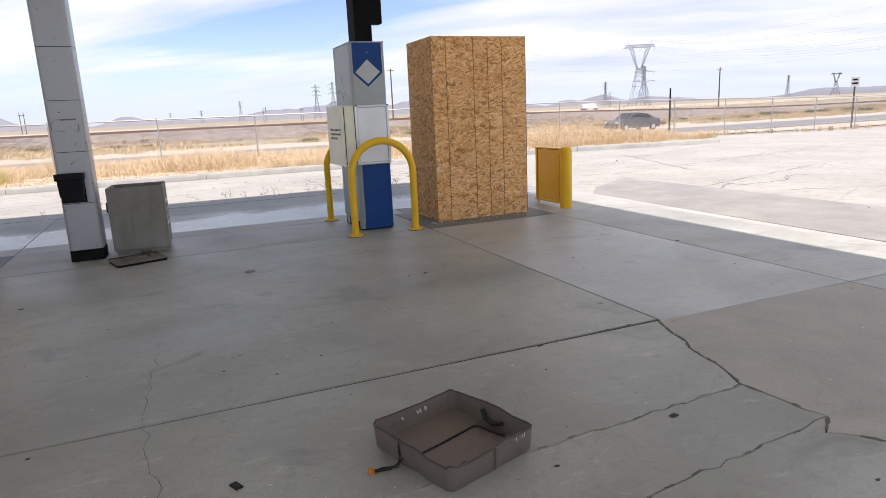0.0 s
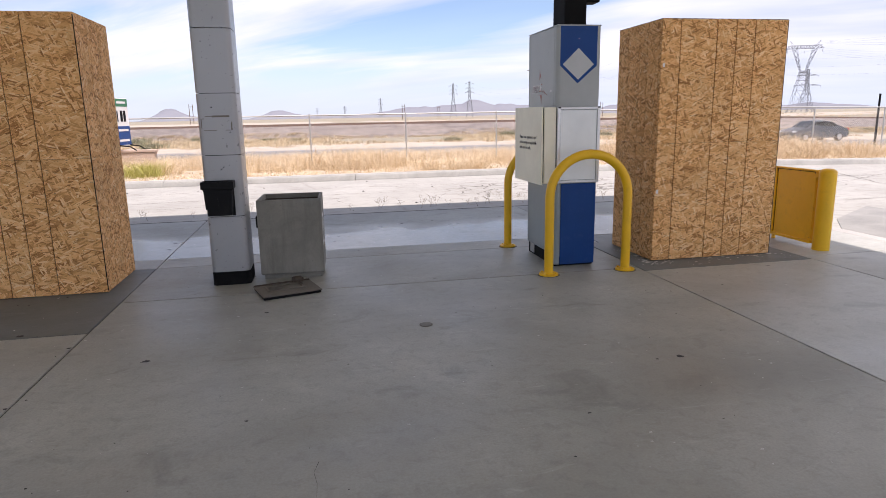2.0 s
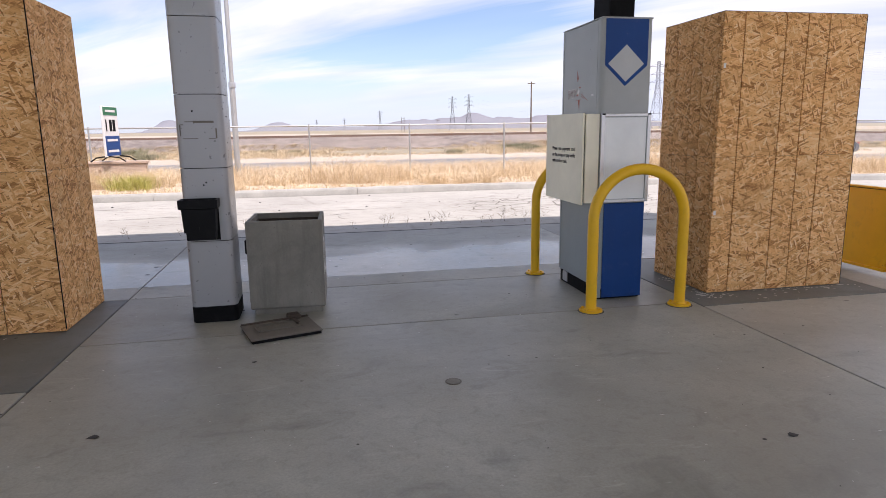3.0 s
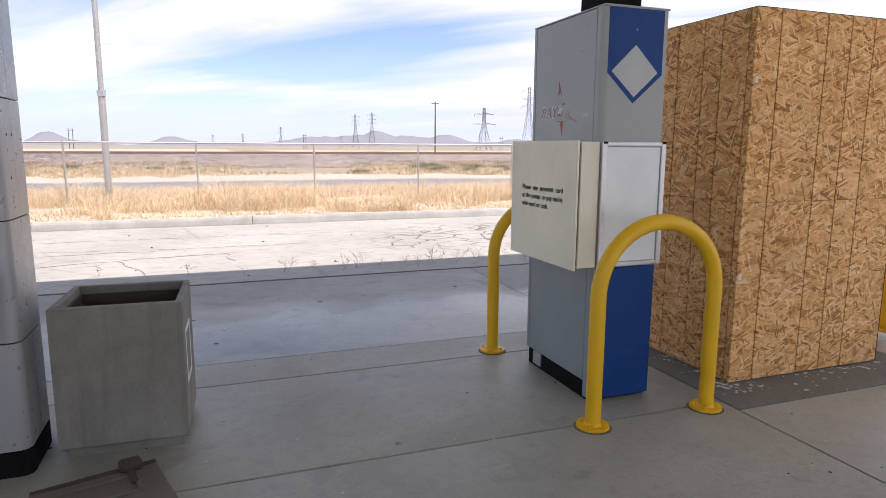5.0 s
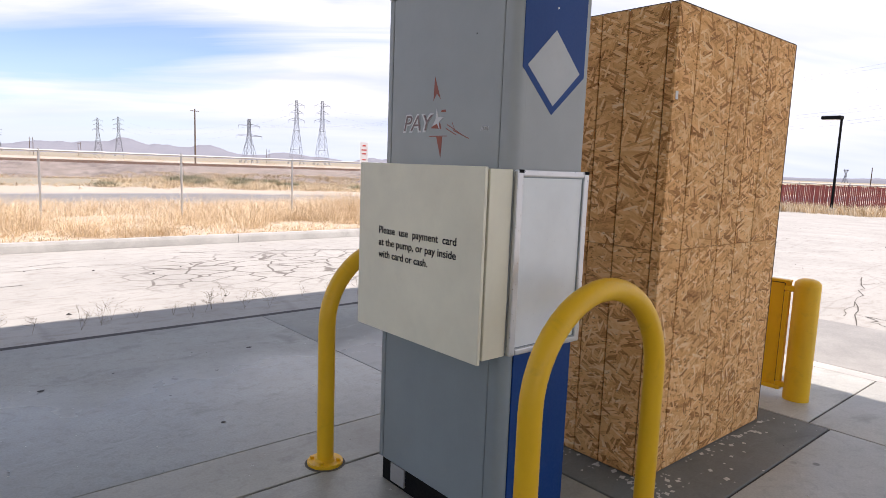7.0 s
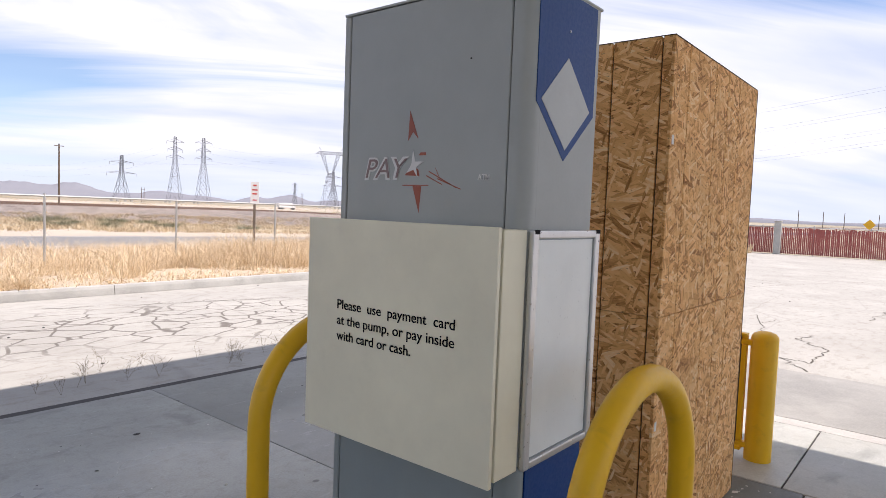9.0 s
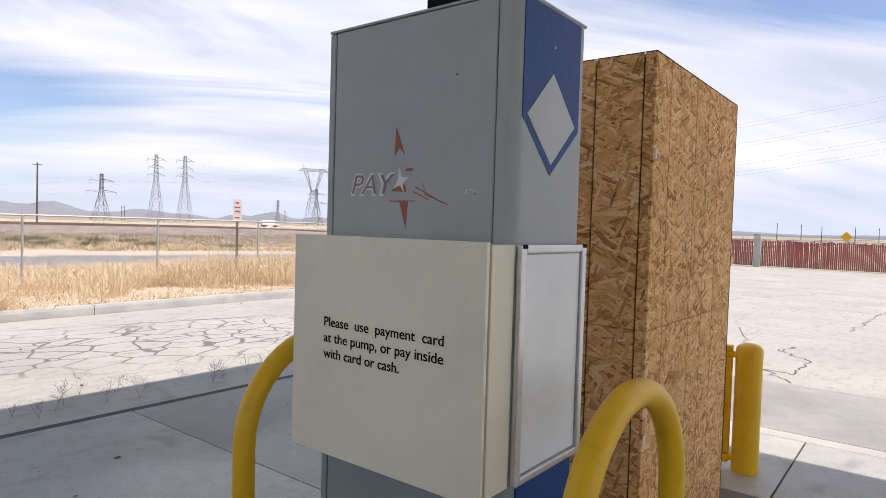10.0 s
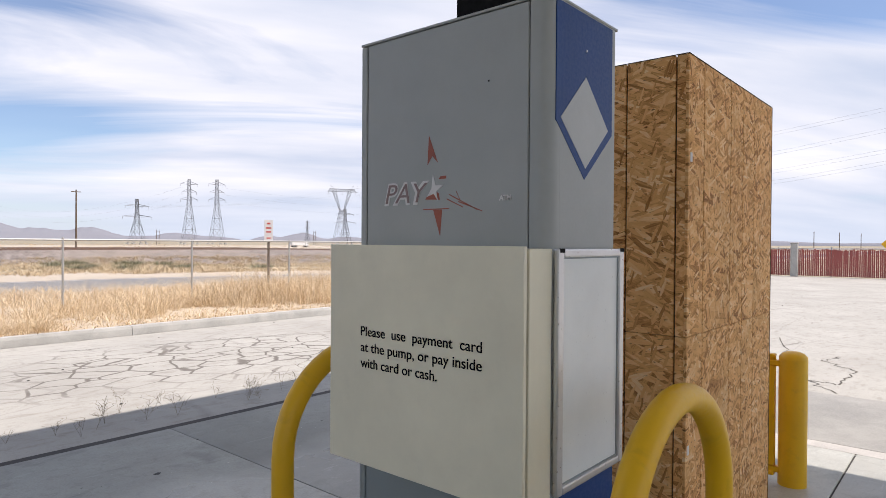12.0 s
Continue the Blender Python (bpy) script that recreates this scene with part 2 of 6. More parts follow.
def osb(name="strand_board"):
    """Strands as many thin overlapping slivers, each layer turned its own way."""
    k = Mat(name, 0.75, 0, 0.22)
    sp = k.n.new("ShaderNodeSeparateXYZ")
    k.l.new(k.co, sp.inputs[0])
    uv = k.n.new("ShaderNodeCombineXYZ")
    k.put(uv.inputs[0], k.math('ADD', k.math('ADD', sp.outputs[0], sp.outputs[1]), k.math('MULTIPLY', k.rand(), 60)))
    k.put(uv.inputs[1], k.math('ADD', sp.outputs[2], k.math('MULTIPLY', k.rand(), 23)))
    nz = k.n.new("ShaderNodeTexNoise")
    nz.inputs["Scale"].default_value, nz.inputs["Detail"].default_value = 35.0, 2
    k.l.new(uv.outputs[0], nz.inputs["Vector"])
    sc = k.n.new("ShaderNodeVectorMath")
    sc.operation = 'SCALE'
    sc.inputs["Scale"].default_value = 0.24
    k.l.new(nz.outputs["Color"], sc.inputs[0])
    tone = k.ramp(k.noise(20, 3, vec=uv.outputs[0]), (0.3, 0.1), (0.7, 0.55))
    for i, (ang, sx, sy, keep) in enumerate(((10, 5.5, 25, 0.45), (-38, 7, 33, 0.5), (56, 8, 36, 0.62), (-14, 6, 32, 0.5), (34, 6.5, 36, 0.55), (-66, 9, 40, 0.7), (-42, 8, 44, 0.6), (4, 5, 36, 0.52), (18, 8, 60, 0.58), (-24, 9, 70, 0.58), (70, 12, 66, 0.75))):
        wv = k.n.new("ShaderNodeVectorMath")
        wv.operation = 'ADD'
        turned = k.mapped((1, 1, 1), (i * 3.7, i * 1.9, 0), (0, 0, radians(ang)), uv.outputs[0])
        k.put(wv.inputs[0], k.mapped((sx, sy, 1), vec=turned))
        k.l.new(sc.outputs[0], wv.inputs[1])
        vn = k.n.new("ShaderNodeTexVoronoi")
        k.l.new(wv.outputs[0], vn.inputs["Vector"])
        vn.inputs["Scale"].default_value = 1.0
        vn.voronoi_dimensions = '2D'
        col = k.n.new("ShaderNodeSeparateColor")
        k.l.new(vn.outputs["Color"], col.inputs[0])
        on = k.math('MULTIPLY', k.math('LESS_THAN', vn.outputs["Distance"], 0.48), k.math('GREATER_THAN', col.outputs[1], keep))
        # wood grain along the strand, and a thin painted shade line round it
        grain = k.math('MULTIPLY', k.math('SUBTRACT', k.noise(1.0, 3, 0.6, 0, k.mapped((14, 210, 1), vec=turned)), 0.5), 0.55)
        lip = k.math('MULTIPLY', k.math('GREATER_THAN', vn.outputs["Distance"], 0.43), 0.12)
        val = k.math('SUBTRACT', k.math('ADD', k.math('ADD', k.math('MULTIPLY', col.outputs[0], 0.80), 0.12), grain), lip)
        n = k.n.new("ShaderNodeMix")
        n.data_type = 'FLOAT'
        k.put(n.inputs[0], on)
        k.put(n.inputs[2], tone)
        k.put(n.inputs[3], val)
        tone = n.outputs[0]
    col = k.ramp(tone, (0.0, (0.18, 0.068, 0.018)), (0.18, (0.47, 0.212, 0.068)), (0.40, (0.76, 0.40, 0.148)),
                 (0.66, (0.86, 0.49, 0.205)), (0.86, (0.92, 0.60, 0.30)), (1.0, (0.94, 0.72, 0.44)))
    blot = k.noise(2.2, 4, 0.6, 0.3, uv.outputs[0])
    col = k.mix(k.ramp(blot, (0.45, 0.0), (0.75, 0.25)), col, (0.30, 0.175, 0.07))
    chip = k.ramp(k.noise(48, 2, vec=k.mapped((0.6, 1.6, 1), vec=uv.outputs[0])), (0.655, 0.0), (0.72, 0.85))
    col = k.mix(chip, col, (0.10, 0.045, 0.015))
    return k.done(col, tone, 0.4, 0.003)


def dry_grass(name, *stops):
    k = Mat(name, 0.85, 0, 0.2)
    isl = k.n.new("ShaderNodeNewGeometry").outputs["Random Per Island"]
    c = k.ramp(isl, *stops)
    k.b.inputs["Transmission Weight"].default_value = 0.0
    return k.done(c)


M_SLAB = concrete_floor("sealed_concrete", 0.42, 0.62, (0.99, 0.99, 0.915))
M_SLAB_GLOSSY = concrete_floor("trowelled_concrete", 0.13, 0.5, (0.86, 0.89, 0.865), 9.9, 0.28)
M_SLAB_DARK = concrete_floor("island_concrete", 0.5, 0.66, (0.50, 0.54, 0.55))
# Tones of the right-hand slabs are raised for the stronger light on that side.
M_SLAB_GREY = concrete_floor("right_side_concrete", 0.34, 0.52, (1.06, 1.085, 1.05))
M_SLAB_PALE = concrete_floor("pale_concrete", 0.42, 0.6, (1.18, 1.205, 1.175))
M_SLAB_BROWN = stained_concrete("broken_concrete", (0.355, 0.322, 0.27), 0.62)
M_JOINT = stained_concrete("joint_filler", (0.05, 0.046, 0.042), 0.85)
M_SPALL = stained_concrete("spalled_concrete", (0.12, 0.108, 0.09), 0.9)
M_CRACK = stained_concrete("crack_dirt", (0.10, 0.088, 0.072), 0.9)
M_APRON = stained_concrete("apron_asphalt", (0.285, 0.278, 0.256), 0.85)
M_STRIP = stained_concrete("bright_concrete", (0.44, 0.42, 0.39), 0.75)
M_ASPHALT = old_asphalt()
M_KERB = stained_concrete("kerb_concrete", (0.42, 0.41, 0.38), 0.85)
M_VERGE = soil("verge_soil", (0.42, 0.33, 0.23), (0.50, 0.41, 0.30), (0.62, 0.56, 0.48))
M_SHOULDER = soil("pale_dirt", (0.46, 0.40, 0.32), (0.54, 0.47, 0.385), (0.35, 0.29, 0.22))
M_DESERT = desert()
M_ROAD = stained_concrete("road_asphalt", (0.19, 0.19, 0.19), 0.85)
M_LINE = painted("road_paint", (0.62, 0.61, 0.57), 0.8)
def gravel_bank():
    k = Mat("rail_ballast", 0.95, 0, 0.2)
    a, b = k.noise(2.2, 6, 0.85), k.noise(0.12, 5, 0.6)
    tone = k.mix(k.ramp(a, (0.40, 0.0), (0.60, 1.0)), (0.07, 0.058, 0.052), (0.36, 0.305, 0.275))
    tone = k.mix(k.ramp(b, (0.4, 0.0), (0.7, 0.6)), tone, (0.36, 0.30, 0.25))
    return k.done(tone, a, 0.6, 0.15)


M_BALLAST = gravel_bank()
M_RUST = painted("rusty_rail", (0.16, 0.09, 0.06), 0.7)
M_OSB = osb()
# Near-black, so the shade in grooves and seams sits in the colour.
M_GROOVE = painted("groove_dark", (0.05, 0.032, 0.02), 0.9, amount=0.2)
M_OSB_EDGE = painted("board_edge", (0.33, 0.20, 0.10), 0.85, amount=0.4)
M_GREY = painted("grey_enamel", (0.385, 0.405, 0.395), 0.42, amount=0.08)
M_GREY_LIGHT = painted("light_grey_enamel", (0.48, 0.50, 0.495), 0.42, amount=0.1)
M_GREY_LOW = painted("blue_grey_enamel", (0.27, 0.312, 0.322), 0.4, amount=0.1)
M_CREAM = painted("cream_sheet", (0.86, 0.815, 0.635), 0.45, amount=0.06)
M_WHITE = painted("white_panel", (0.85, 0.88, 0.87), 0.35, amount=0.04)
M_BLUE = painted("blue_vinyl", (0.004, 0.05, 0.21), 0.42, dirt=(0.10, 0.14, 0.28), amount=0.16, spec=0.25)
M_ALU = painted("brushed_aluminium", (0.62, 0.62, 0.62), 0.35, 0.85, amount=0.1)
M_YELLOW = painted("yellow_enamel", (0.86, 0.49, 0.005), 0.42, dirt=(0.33, 0.19, 0.02), amount=0.3)
M_BLACK = painted("black_paint", (0.007, 0.007, 0.0075), 0.75, spec=0.12, amount=0.04)
M_PLASTIC = painted("black_plastic", (0.006, 0.006, 0.0065), 0.5, spec=0.16, amount=0.04)
M_INK = painted("black_ink", (0.007, 0.007, 0.008), 0.8, amount=0.0, spec=0.12)
M_CLAD = painted("column_cladding", (0.385, 0.387, 0.39), 0.34, 0.35, amount=0.16, scale=3.0)
def cast_concrete():
    k = Mat("cast_concrete", 0.8)
    a, g = k.noise(3.2, 7, 0.7, 0.5), k.noise(55, 4, 0.7)
    run = k.noise(1.0, 5, 0.65, 0.2, k.mapped((14, 14, 1.6)))
    tone = k.mix(k.ramp(a, (0.3, 0.0), (0.7, 1.0)), (0.175, 0.165, 0.14), (0.275, 0.258, 0.222))
    tone = k.mix(k.ramp(run, (0.5, 0.0), (0.72, 0.5)), tone, (0.14, 0.128, 0.104))
    pits = k.ramp(k.voronoi(38), (0.10, 1.0), (0.16, 0.0))
    tone = k.mix(k.math('MULTIPLY', pits, k.ramp(a, (0.5, 0.0), (0.6, 0.6))), tone, (0.075, 0.068, 0.055))
    tone = k.mix(k.ramp(g, (0.5, 0.0), (0.75, 0.3)), tone, (0.30, 0.285, 0.25))
    return k.done(tone, g, 0.3, 0.005)


M_CAST = cast_concrete()
M_HOLLOW = painted("dark_inside", (0.07, 0.052, 0.038), 0.9, dirt=(0.02, 0.016, 0.012), amount=0.6)
M_LID = stained_concrete("weathered_lid", (0.15, 0.13, 0.105), 0.75)
M_VINYL = painted("brown_vinyl", (0.165, 0.128, 0.10), 0.62, dirt=(0.05, 0.036, 0.026), amount=0.6)
M_HEM = painted("dark_hem", (0.075, 0.058, 0.046), 0.7)
M_CORD = painted("black_cord", (0.012, 0.010, 0.009), 0.7, amount=0.05)
M_ORANGE = painted("orange_bead", (0.55, 0.17, 0.02), 0.5)
M_GALV = painted("galvanised_steel", (0.48, 0.48, 0.47), 0.5, 0.6)
M_WIRE = painted("fence_wire", (0.50, 0.49, 0.47), 0.55, 0.5)
M_WOOD = painted("weathered_wood", (0.13, 0.09, 0.06), 0.85, amount=0.4)
M_LATTICE = painted("pylon_steel", (0.22, 0.23, 0.25), 0.6, 0.3)
M_REDSLAT = painted("red_brown_slats", (0.34, 0.085, 0.07), 0.6, amount=0.3)
M_CANOPY = painted("canopy_white", (0.72, 0.72, 0.70), 0.6)
M_SIGN = painted("sign_white", (0.74, 0.73, 0.72), 0.5)
M_SIGN_RED = painted("sign_red", (0.55, 0.06, 0.05), 0.5)
M_GREEN = painted("sign_green", (0.02, 0.16, 0.07), 0.5)
M_SIGN_YELLOW = painted("sign_yellow", (0.8, 0.45, 0.02), 0.5)
M_BRICK = stained_concrete("tan_brick", (0.50, 0.375, 0.295), 0.85)
# Hill colours carry the blue-grey of distance haze, mixed into the base.
M_HILL = soil("hazed_hills", (0.205, 0.215, 0.25), (0.255, 0.25, 0.265), (0.19, 0.205, 0.245))
M_CARPAINT = painted("dark_grey_car_paint", (0.10, 0.105, 0.115), 0.25, 0.35, amount=0.05)
M_GLASS_DARK = painted("car_glass", (0.012, 0.014, 0.016), 0.08, amount=0.0)
M_TYRE = painted("tyre_rubber", (0.02, 0.02, 0.02), 0.85)
M_ORANGE_STAR = painted("star_red", (0.34, 0.075, 0.035), 0.45, dirt=(0.05, 0.04, 0.04), amount=0.5)
M_STAR_GREY = painted("worn_red_grey", (0.25, 0.165, 0.16), 0.5)
M_FLAKE = painted("paint_flakes", (0.62, 0.61, 0.57), 0.7)
M_GRASS = dry_grass("dry_grass", (0.0, (0.38, 0.24, 0.115)), (0.25, (0.63, 0.475, 0.29)), (0.7, (0.77, 0.625, 0.425)), (1.0, (0.86, 0.765, 0.60)))
M_SCRUB = dry_grass("scrub", (0.0, (0.40, 0.29, 0.17)), (0.5, (0.57, 0.44, 0.27)), (1.0, (0.66, 0.54, 0.36)))
M_BUSH = dry_grass("green_bush", (0.0, (0.14, 0.145, 0.075)), (0.6, (0.22, 0.215, 0.12)), (1.0, (0.32, 0.29, 0.17)))
M_FRESH = dry_grass("fresh_grass", (0.0, (0.34, 0.34, 0.08)), (0.6, (0.50, 0.46, 0.14)), (1.0, (0.62, 0.54, 0.24)))
M_WEED = dry_grass("weed_stems", (0.0, (0.13, 0.10, 0.065)), (1.0, (0.26, 0.21, 0.13)))


# ---- mesh helpers ----
def thing(name, x=0, y=0, z=0, rz=0, label="", category="", group="", kind=""):
    ob = new(name)
    ob.empty_display_size = 0.1
    ob.matrix_basis = pose(x, y, z, 0, 0, rz)
    return tagged(ob, label, category, group, kind)


def part(name, bm, material, parent=None, label="", smooth=False):
    me = bpy.data.meshes.new(name)
    bm.to_mesh(me)
    bm.free()
    me.materials.append(material)
    if smooth:
        for p in me.polygons:
            p.use_smooth = True
        me.set_sharp_from_angle(angle=radians(38))
    ob = new(name, me)
    ob.parent = parent
    return tagged(ob, label)


def raw(name, verts, faces, material, parent=None, label="", kind=""):
    me = bpy.data.meshes.new(name)
    me.from_pydata([tuple(v) for v in verts], [], [tuple(f) for f in faces])
    me.materials.append(material)
    ob = new(name, me)
    ob.parent = parent
    return tagged(ob, label, kind=kind)


def box(x0, x1, y0, y1, z0, z1, bevel=0.0, bm=None, seg=1, m=None):
    bm = bm or bmesh.new()
    t = bmesh.new()
    bmesh.ops.create_cube(t, size=1)
    bmesh.ops.scale(t, vec=(x1 - x0, y1 - y0, z1 - z0), verts=t.verts)
    bmesh.ops.translate(t, vec=((x0 + x1) / 2, (y0 + y1) / 2, (z0 + z1) / 2), verts=t.verts)
    if bevel:
        bmesh.ops.bevel(t, geom=t.edges[:], offset=bevel, segments=seg, affect='EDGES', profile=0.6)
    if m is not None:
        bmesh.ops.transform(t, matrix=m, verts=t.verts)
    return join(bm, t)


def join(bm, t):
    at = {v: bm.verts.new(v.co) for v in t.verts}
    for f in t.faces:
        bm.faces.new([at[v] for v in f.verts])
    t.free()
    return bm


def cyl(x, y, z0, z1, r, r2=None, seg=20, bm=None, bevel=0.0, m=None):
    bm = bm or bmesh.new()
    t = bmesh.new()
    bmesh.ops.create_cone(t, cap_ends=True, segments=seg, radius1=r, radius2=r if r2 is None else r2, depth=z1 - z0)
    bmesh.ops.translate(t, vec=(x, y, (z0 + z1) / 2), verts=t.verts)
    if bevel:
        bmesh.ops.bevel(t, geom=[e for e in t.edges if len(e.link_faces) == 2 and any(len(f.verts) > 4 for f in e.link_faces)], offset=bevel, segments=3, affect='EDGES')
    if m is not None:
        bmesh.ops.transform(t, matrix=m, verts=t.verts)
    return join(bm, t)


def prism(points, z0, z1, bevel=0.0, bm=None, m=None):
    """A plate from an outline in x, y."""
    bm = bm or bmesh.new()
    t = bmesh.new()
    lo = [t.verts.new((x, y, z0)) for x, y in points]
    hi = [t.verts.new((x, y, z1)) for x, y in points]
    t.faces.new(lo[::-1])
    top = t.faces.new(hi)
    for i in range(len(points)):
        j = (i + 1) % len(points)
        t.faces.new((lo[i], lo[j], hi[j], hi[i]))
    bmesh.ops.recalc_face_normals(t, faces=t.faces[:])
    if bevel:
        bmesh.ops.bevel(t, geom=top.edges[:], offset=bevel, segments=1, affect='EDGES')
    if m is not None:
        bmesh.ops.transform(t, matrix=m, verts=t.verts)
    return join(bm, t)


def tube(points, r, seg=10, bm=None, closed=False):
    """A round pipe along points."""
    bm = bm or bmesh.new()
    pts = [Vector(p) for p in points]
    rings = []
    up = None
    for i, p in enumerate(pts):
        a = pts[i - 1] if i or closed else pts[0]
        b = pts[(i + 1) % len(pts)] if i + 1 < len(pts) or closed else pts[-1]
        d = (b - a).normalized()
        if up is None:
            up = d.orthogonal().normalized()
        up = (up - d * up.dot(d)).normalized()
        side = d.cross(up)
        rings.append([bm.verts.new(p + r * (math.cos(2 * math.pi * k / seg) * up + math.sin(2 * math.pi * k / seg) * side)) for k in range(seg)])
    n = len(rings)
    for i in range(n if closed else n - 1):
        a, b = rings[i], rings[(i + 1) % n]
        for k in range(seg):
            bm.faces.new((a[k], a[(k + 1) % seg], b[(k + 1) % seg], b[k]))
    if not closed:
        bm.faces.new(rings[0][::-1])
        bm.faces.new(rings[-1])
    return bm


def bars(segments, w, sides=3):
    """Verts and faces of thin straight bars: (a, b) pairs, in metres."""
    vs, fs = [], []
    for a, b in segments:
        a, b = Vector(a), Vector(b)
        d = (b - a).normalized()
        u = d.orthogonal().normalized()
        v = d.cross(u)
        o = len(vs)
        for p in (a, b):
            for k in range(sides):
                t = 2 * math.pi * k / sides
                vs.append(p + w * (math.cos(t) * u + math.sin(t) * v))
        for k in range(sides):
            j = (k + 1) % sides
            fs.append((o + k, o + j, o + sides + j, o + sides + k))
    return vs, fs


def smooth(a, b, x):
    t = min(1, max(0, (x - a) / (b - a)))
    return t * t * (3 - 2 * t)


def land(x, y):
    """Height of the natural ground: level round the forecourt, falling away gently beyond it."""
    return -0.36 * smooth(14, 38, x) - 0.14 * smooth(18.5, 30, y)


def sheet(name, xs, ys, material, height, parent=None, label="", kind="structure"):
    vs = [(x, y, height(x, y)) for y in ys for x in xs]
    n = len(xs)
    fs = [(j * n + i, j * n + i + 1, (j + 1) * n + i + 1, (j + 1) * n + i) for j in range(len(ys) - 1) for i in range(n - 1)]
    ob = raw(name, vs, fs, material, parent, label, kind)
    return ob


def span(a, b, step):
    n = max(1, round((b - a) / step))
    return [a + (b - a) * i / n for i in range(n + 1)]

# ---- large structure ----
def ring_steps(near, far, first, grow):
    out, x, s = [near], near, first
    while x < far:
        x, s = x + s, s * grow
        out.append(min(x, far))
    return out


gx = sorted({-v for v in ring_steps(0, 4200, 5, 1.22)} | set(ring_steps(0, 4200, 5, 1.22)))
gy = sorted({-v for v in ring_steps(0, 1500, 8, 1.4)} | set(ring_steps(0, 4300, 4, 1.16)))
ground = sheet("ground", gx, gy, M_DESERT, lambda x, y: land(x, y) - 0.06, label="flat tan desert plain with sparse scrub", kind="structure")
lot = sheet("lot_paving", span(-45, 46.6, 3.5), span(-40, 18.05, 3.2), M_ASPHALT, lambda x, y: land(x, y) - 0.014, label="pale sun-bleached cracked asphalt lot", kind="structure")
apron_side = sheet("lot_apron", span(18.6, 46.6, 3), span(18.05, 23.5, 2.7), M_ASPHALT, lambda x, y: land(x, y) - 0.014, label="pale cracked asphalt by the fence", kind="structure")

bed = part("joint_bed", box(-26.4, 6.4, -10.4, 12.35, -0.4, -0.009), M_JOINT)
tagged(bed, "dark joint filler under the concrete slabs", "paving", kind="structure")

rng = random.Random(4)


def wavy(a, b, n, amp, seed):
    r = random.Random(seed)
    out = []
    for i in range(n + 1):
        t = i / n
        k = amp if 0 < i < n else 0
        out.append((a[0] + (b[0] - a[0]) * t + r.uniform(-k, k), a[1] + (b[1] - a[1]) * t + r.uniform(-k, k)))
    return out


pavement = thing("pavement", label="grey sealed concrete forecourt slabs with dark joints", category="paving", kind="structure")
G = 0.0062


def slab(points, material=M_SLAB, top=0.0):
    ob = part("slab", prism(points, -0.2, top, 0.004), material, pavement)
    return ob


def rect(x0, x1, y0, y1):
    return [(x0 + G, y0 + G), (x1 - G, y0 + G), (x1 - G, y1 - G), (x0 + G, y1 - G)]


XS = (-26.35, -21.45, -16.55, -11.65, -6.75, -1.85, 3.05)
for x0, x1 in zip(XS[:-1], XS[1:]):
    mid = x0 == -1.85
    slab(rect(x0, 3.22 if mid else x1, 8.95, 9.41))
    # the next slab is only a hair's width away
    slab([(x0 + G, 9.408), ((3.22 if mid else x1) - G, 9.408), ((3.22 if mid else x1) - G, 12.235), (x0 + G, 12.235)], M_SLAB_GLOSSY)
    if mid:
        slab(rect(x0, x1, 7.64, 8.95))
        slab(rect(x0, x1, 3.27, 7.64))
    else:
        slab(rect(x0, x1, 6.83, 8.95), M_SLAB_DARK)
        slab(rect(x0, x1, 3.27, 6.83))
        slab(rect(x0, x1, -1.1, 3.27))
    slab(rect(x0, x1, -5.7, -1.1))
    slab(rect(x0, x1, -10.35, -5.7))
slab(rect(3.2115, 6.42, 9.414, 12.241), M_SLAB_GLOSSY)
slab([(3.056, 7.506), (4.964, 7.506), (4.964, 9.394), (3.226, 9.394), (3.226, 8.944), (3.056, 8.944)], M_SLAB_DARK)
slab(rect(4.97, 6.42, 7.63, 9.4), M_SLAB_PALE)
slab(rect(3.05, 4.97, 3.22, 7.5), M_SLAB_GREY)
slab(rect(4.97, 6.42, 3.22, 7.63), M_SLAB_PALE)
slab(rect(3.05, 6.42, -10.35, -5.7))
slab(rect(4.97, 6.42, -5.7, 3.22), M_SLAB_PALE)
# the slab by the brown patch is broken into pieces along wandering cracks
EDGE = [(3.03, 3.24)] + wavy((2.98, 3.1), (2.70, 2.25), 7, 0.018, 3) + wavy((2.72, 2.1), (2.76, 1.8), 3, 0.02, 4) + wavy((2.62, 1.7), (2.95, 1.2), 5, 0.03, 5) + wavy((2.9, 1.0), (2.7, -1.1), 8, 0.03, 6)
CRACK_A = wavy((2.69, 2.235), (-1.844, 2.02), 60, 0.013, 7)
CRACK_B = wavy((2.76, 1.80), (-1.844, 1.3), 60, 0.015, 8)
edge_a = [p for p in EDGE if p[1] > 2.25]
edge_b = [p for p in EDGE if 1.82 < p[1] <= 2.25]
edge_c = [p for p in EDGE if p[1] < 1.79]


def off(points, dx, dy):
    return [(x + dx, y + dy) for x, y in points]


slab([(-1.844, 3.264)] + off(edge_a, -0.004, 0) + off(CRACK_A, 0, 0.0025))
slab(off(CRACK_A[::-1], 0, -0.0025) + off(edge_b, -0.004, 0) + off(CRACK_B, 0, 0.0022))
slab(off(CRACK_B[::-1], 0, -0.0022) + off(edge_c, -0.004, 0) + [(2.69, -1.09), (-1.844, -1.09)])
slab(off(EDGE, 0.004, 0)[::-1] + [(4.964, 3.214), (4.964, -1.09)], M_SLAB_BROWN)
slab(rect(3.05, 4.97, -5.7, -1.1), M_SLAB_BROWN)

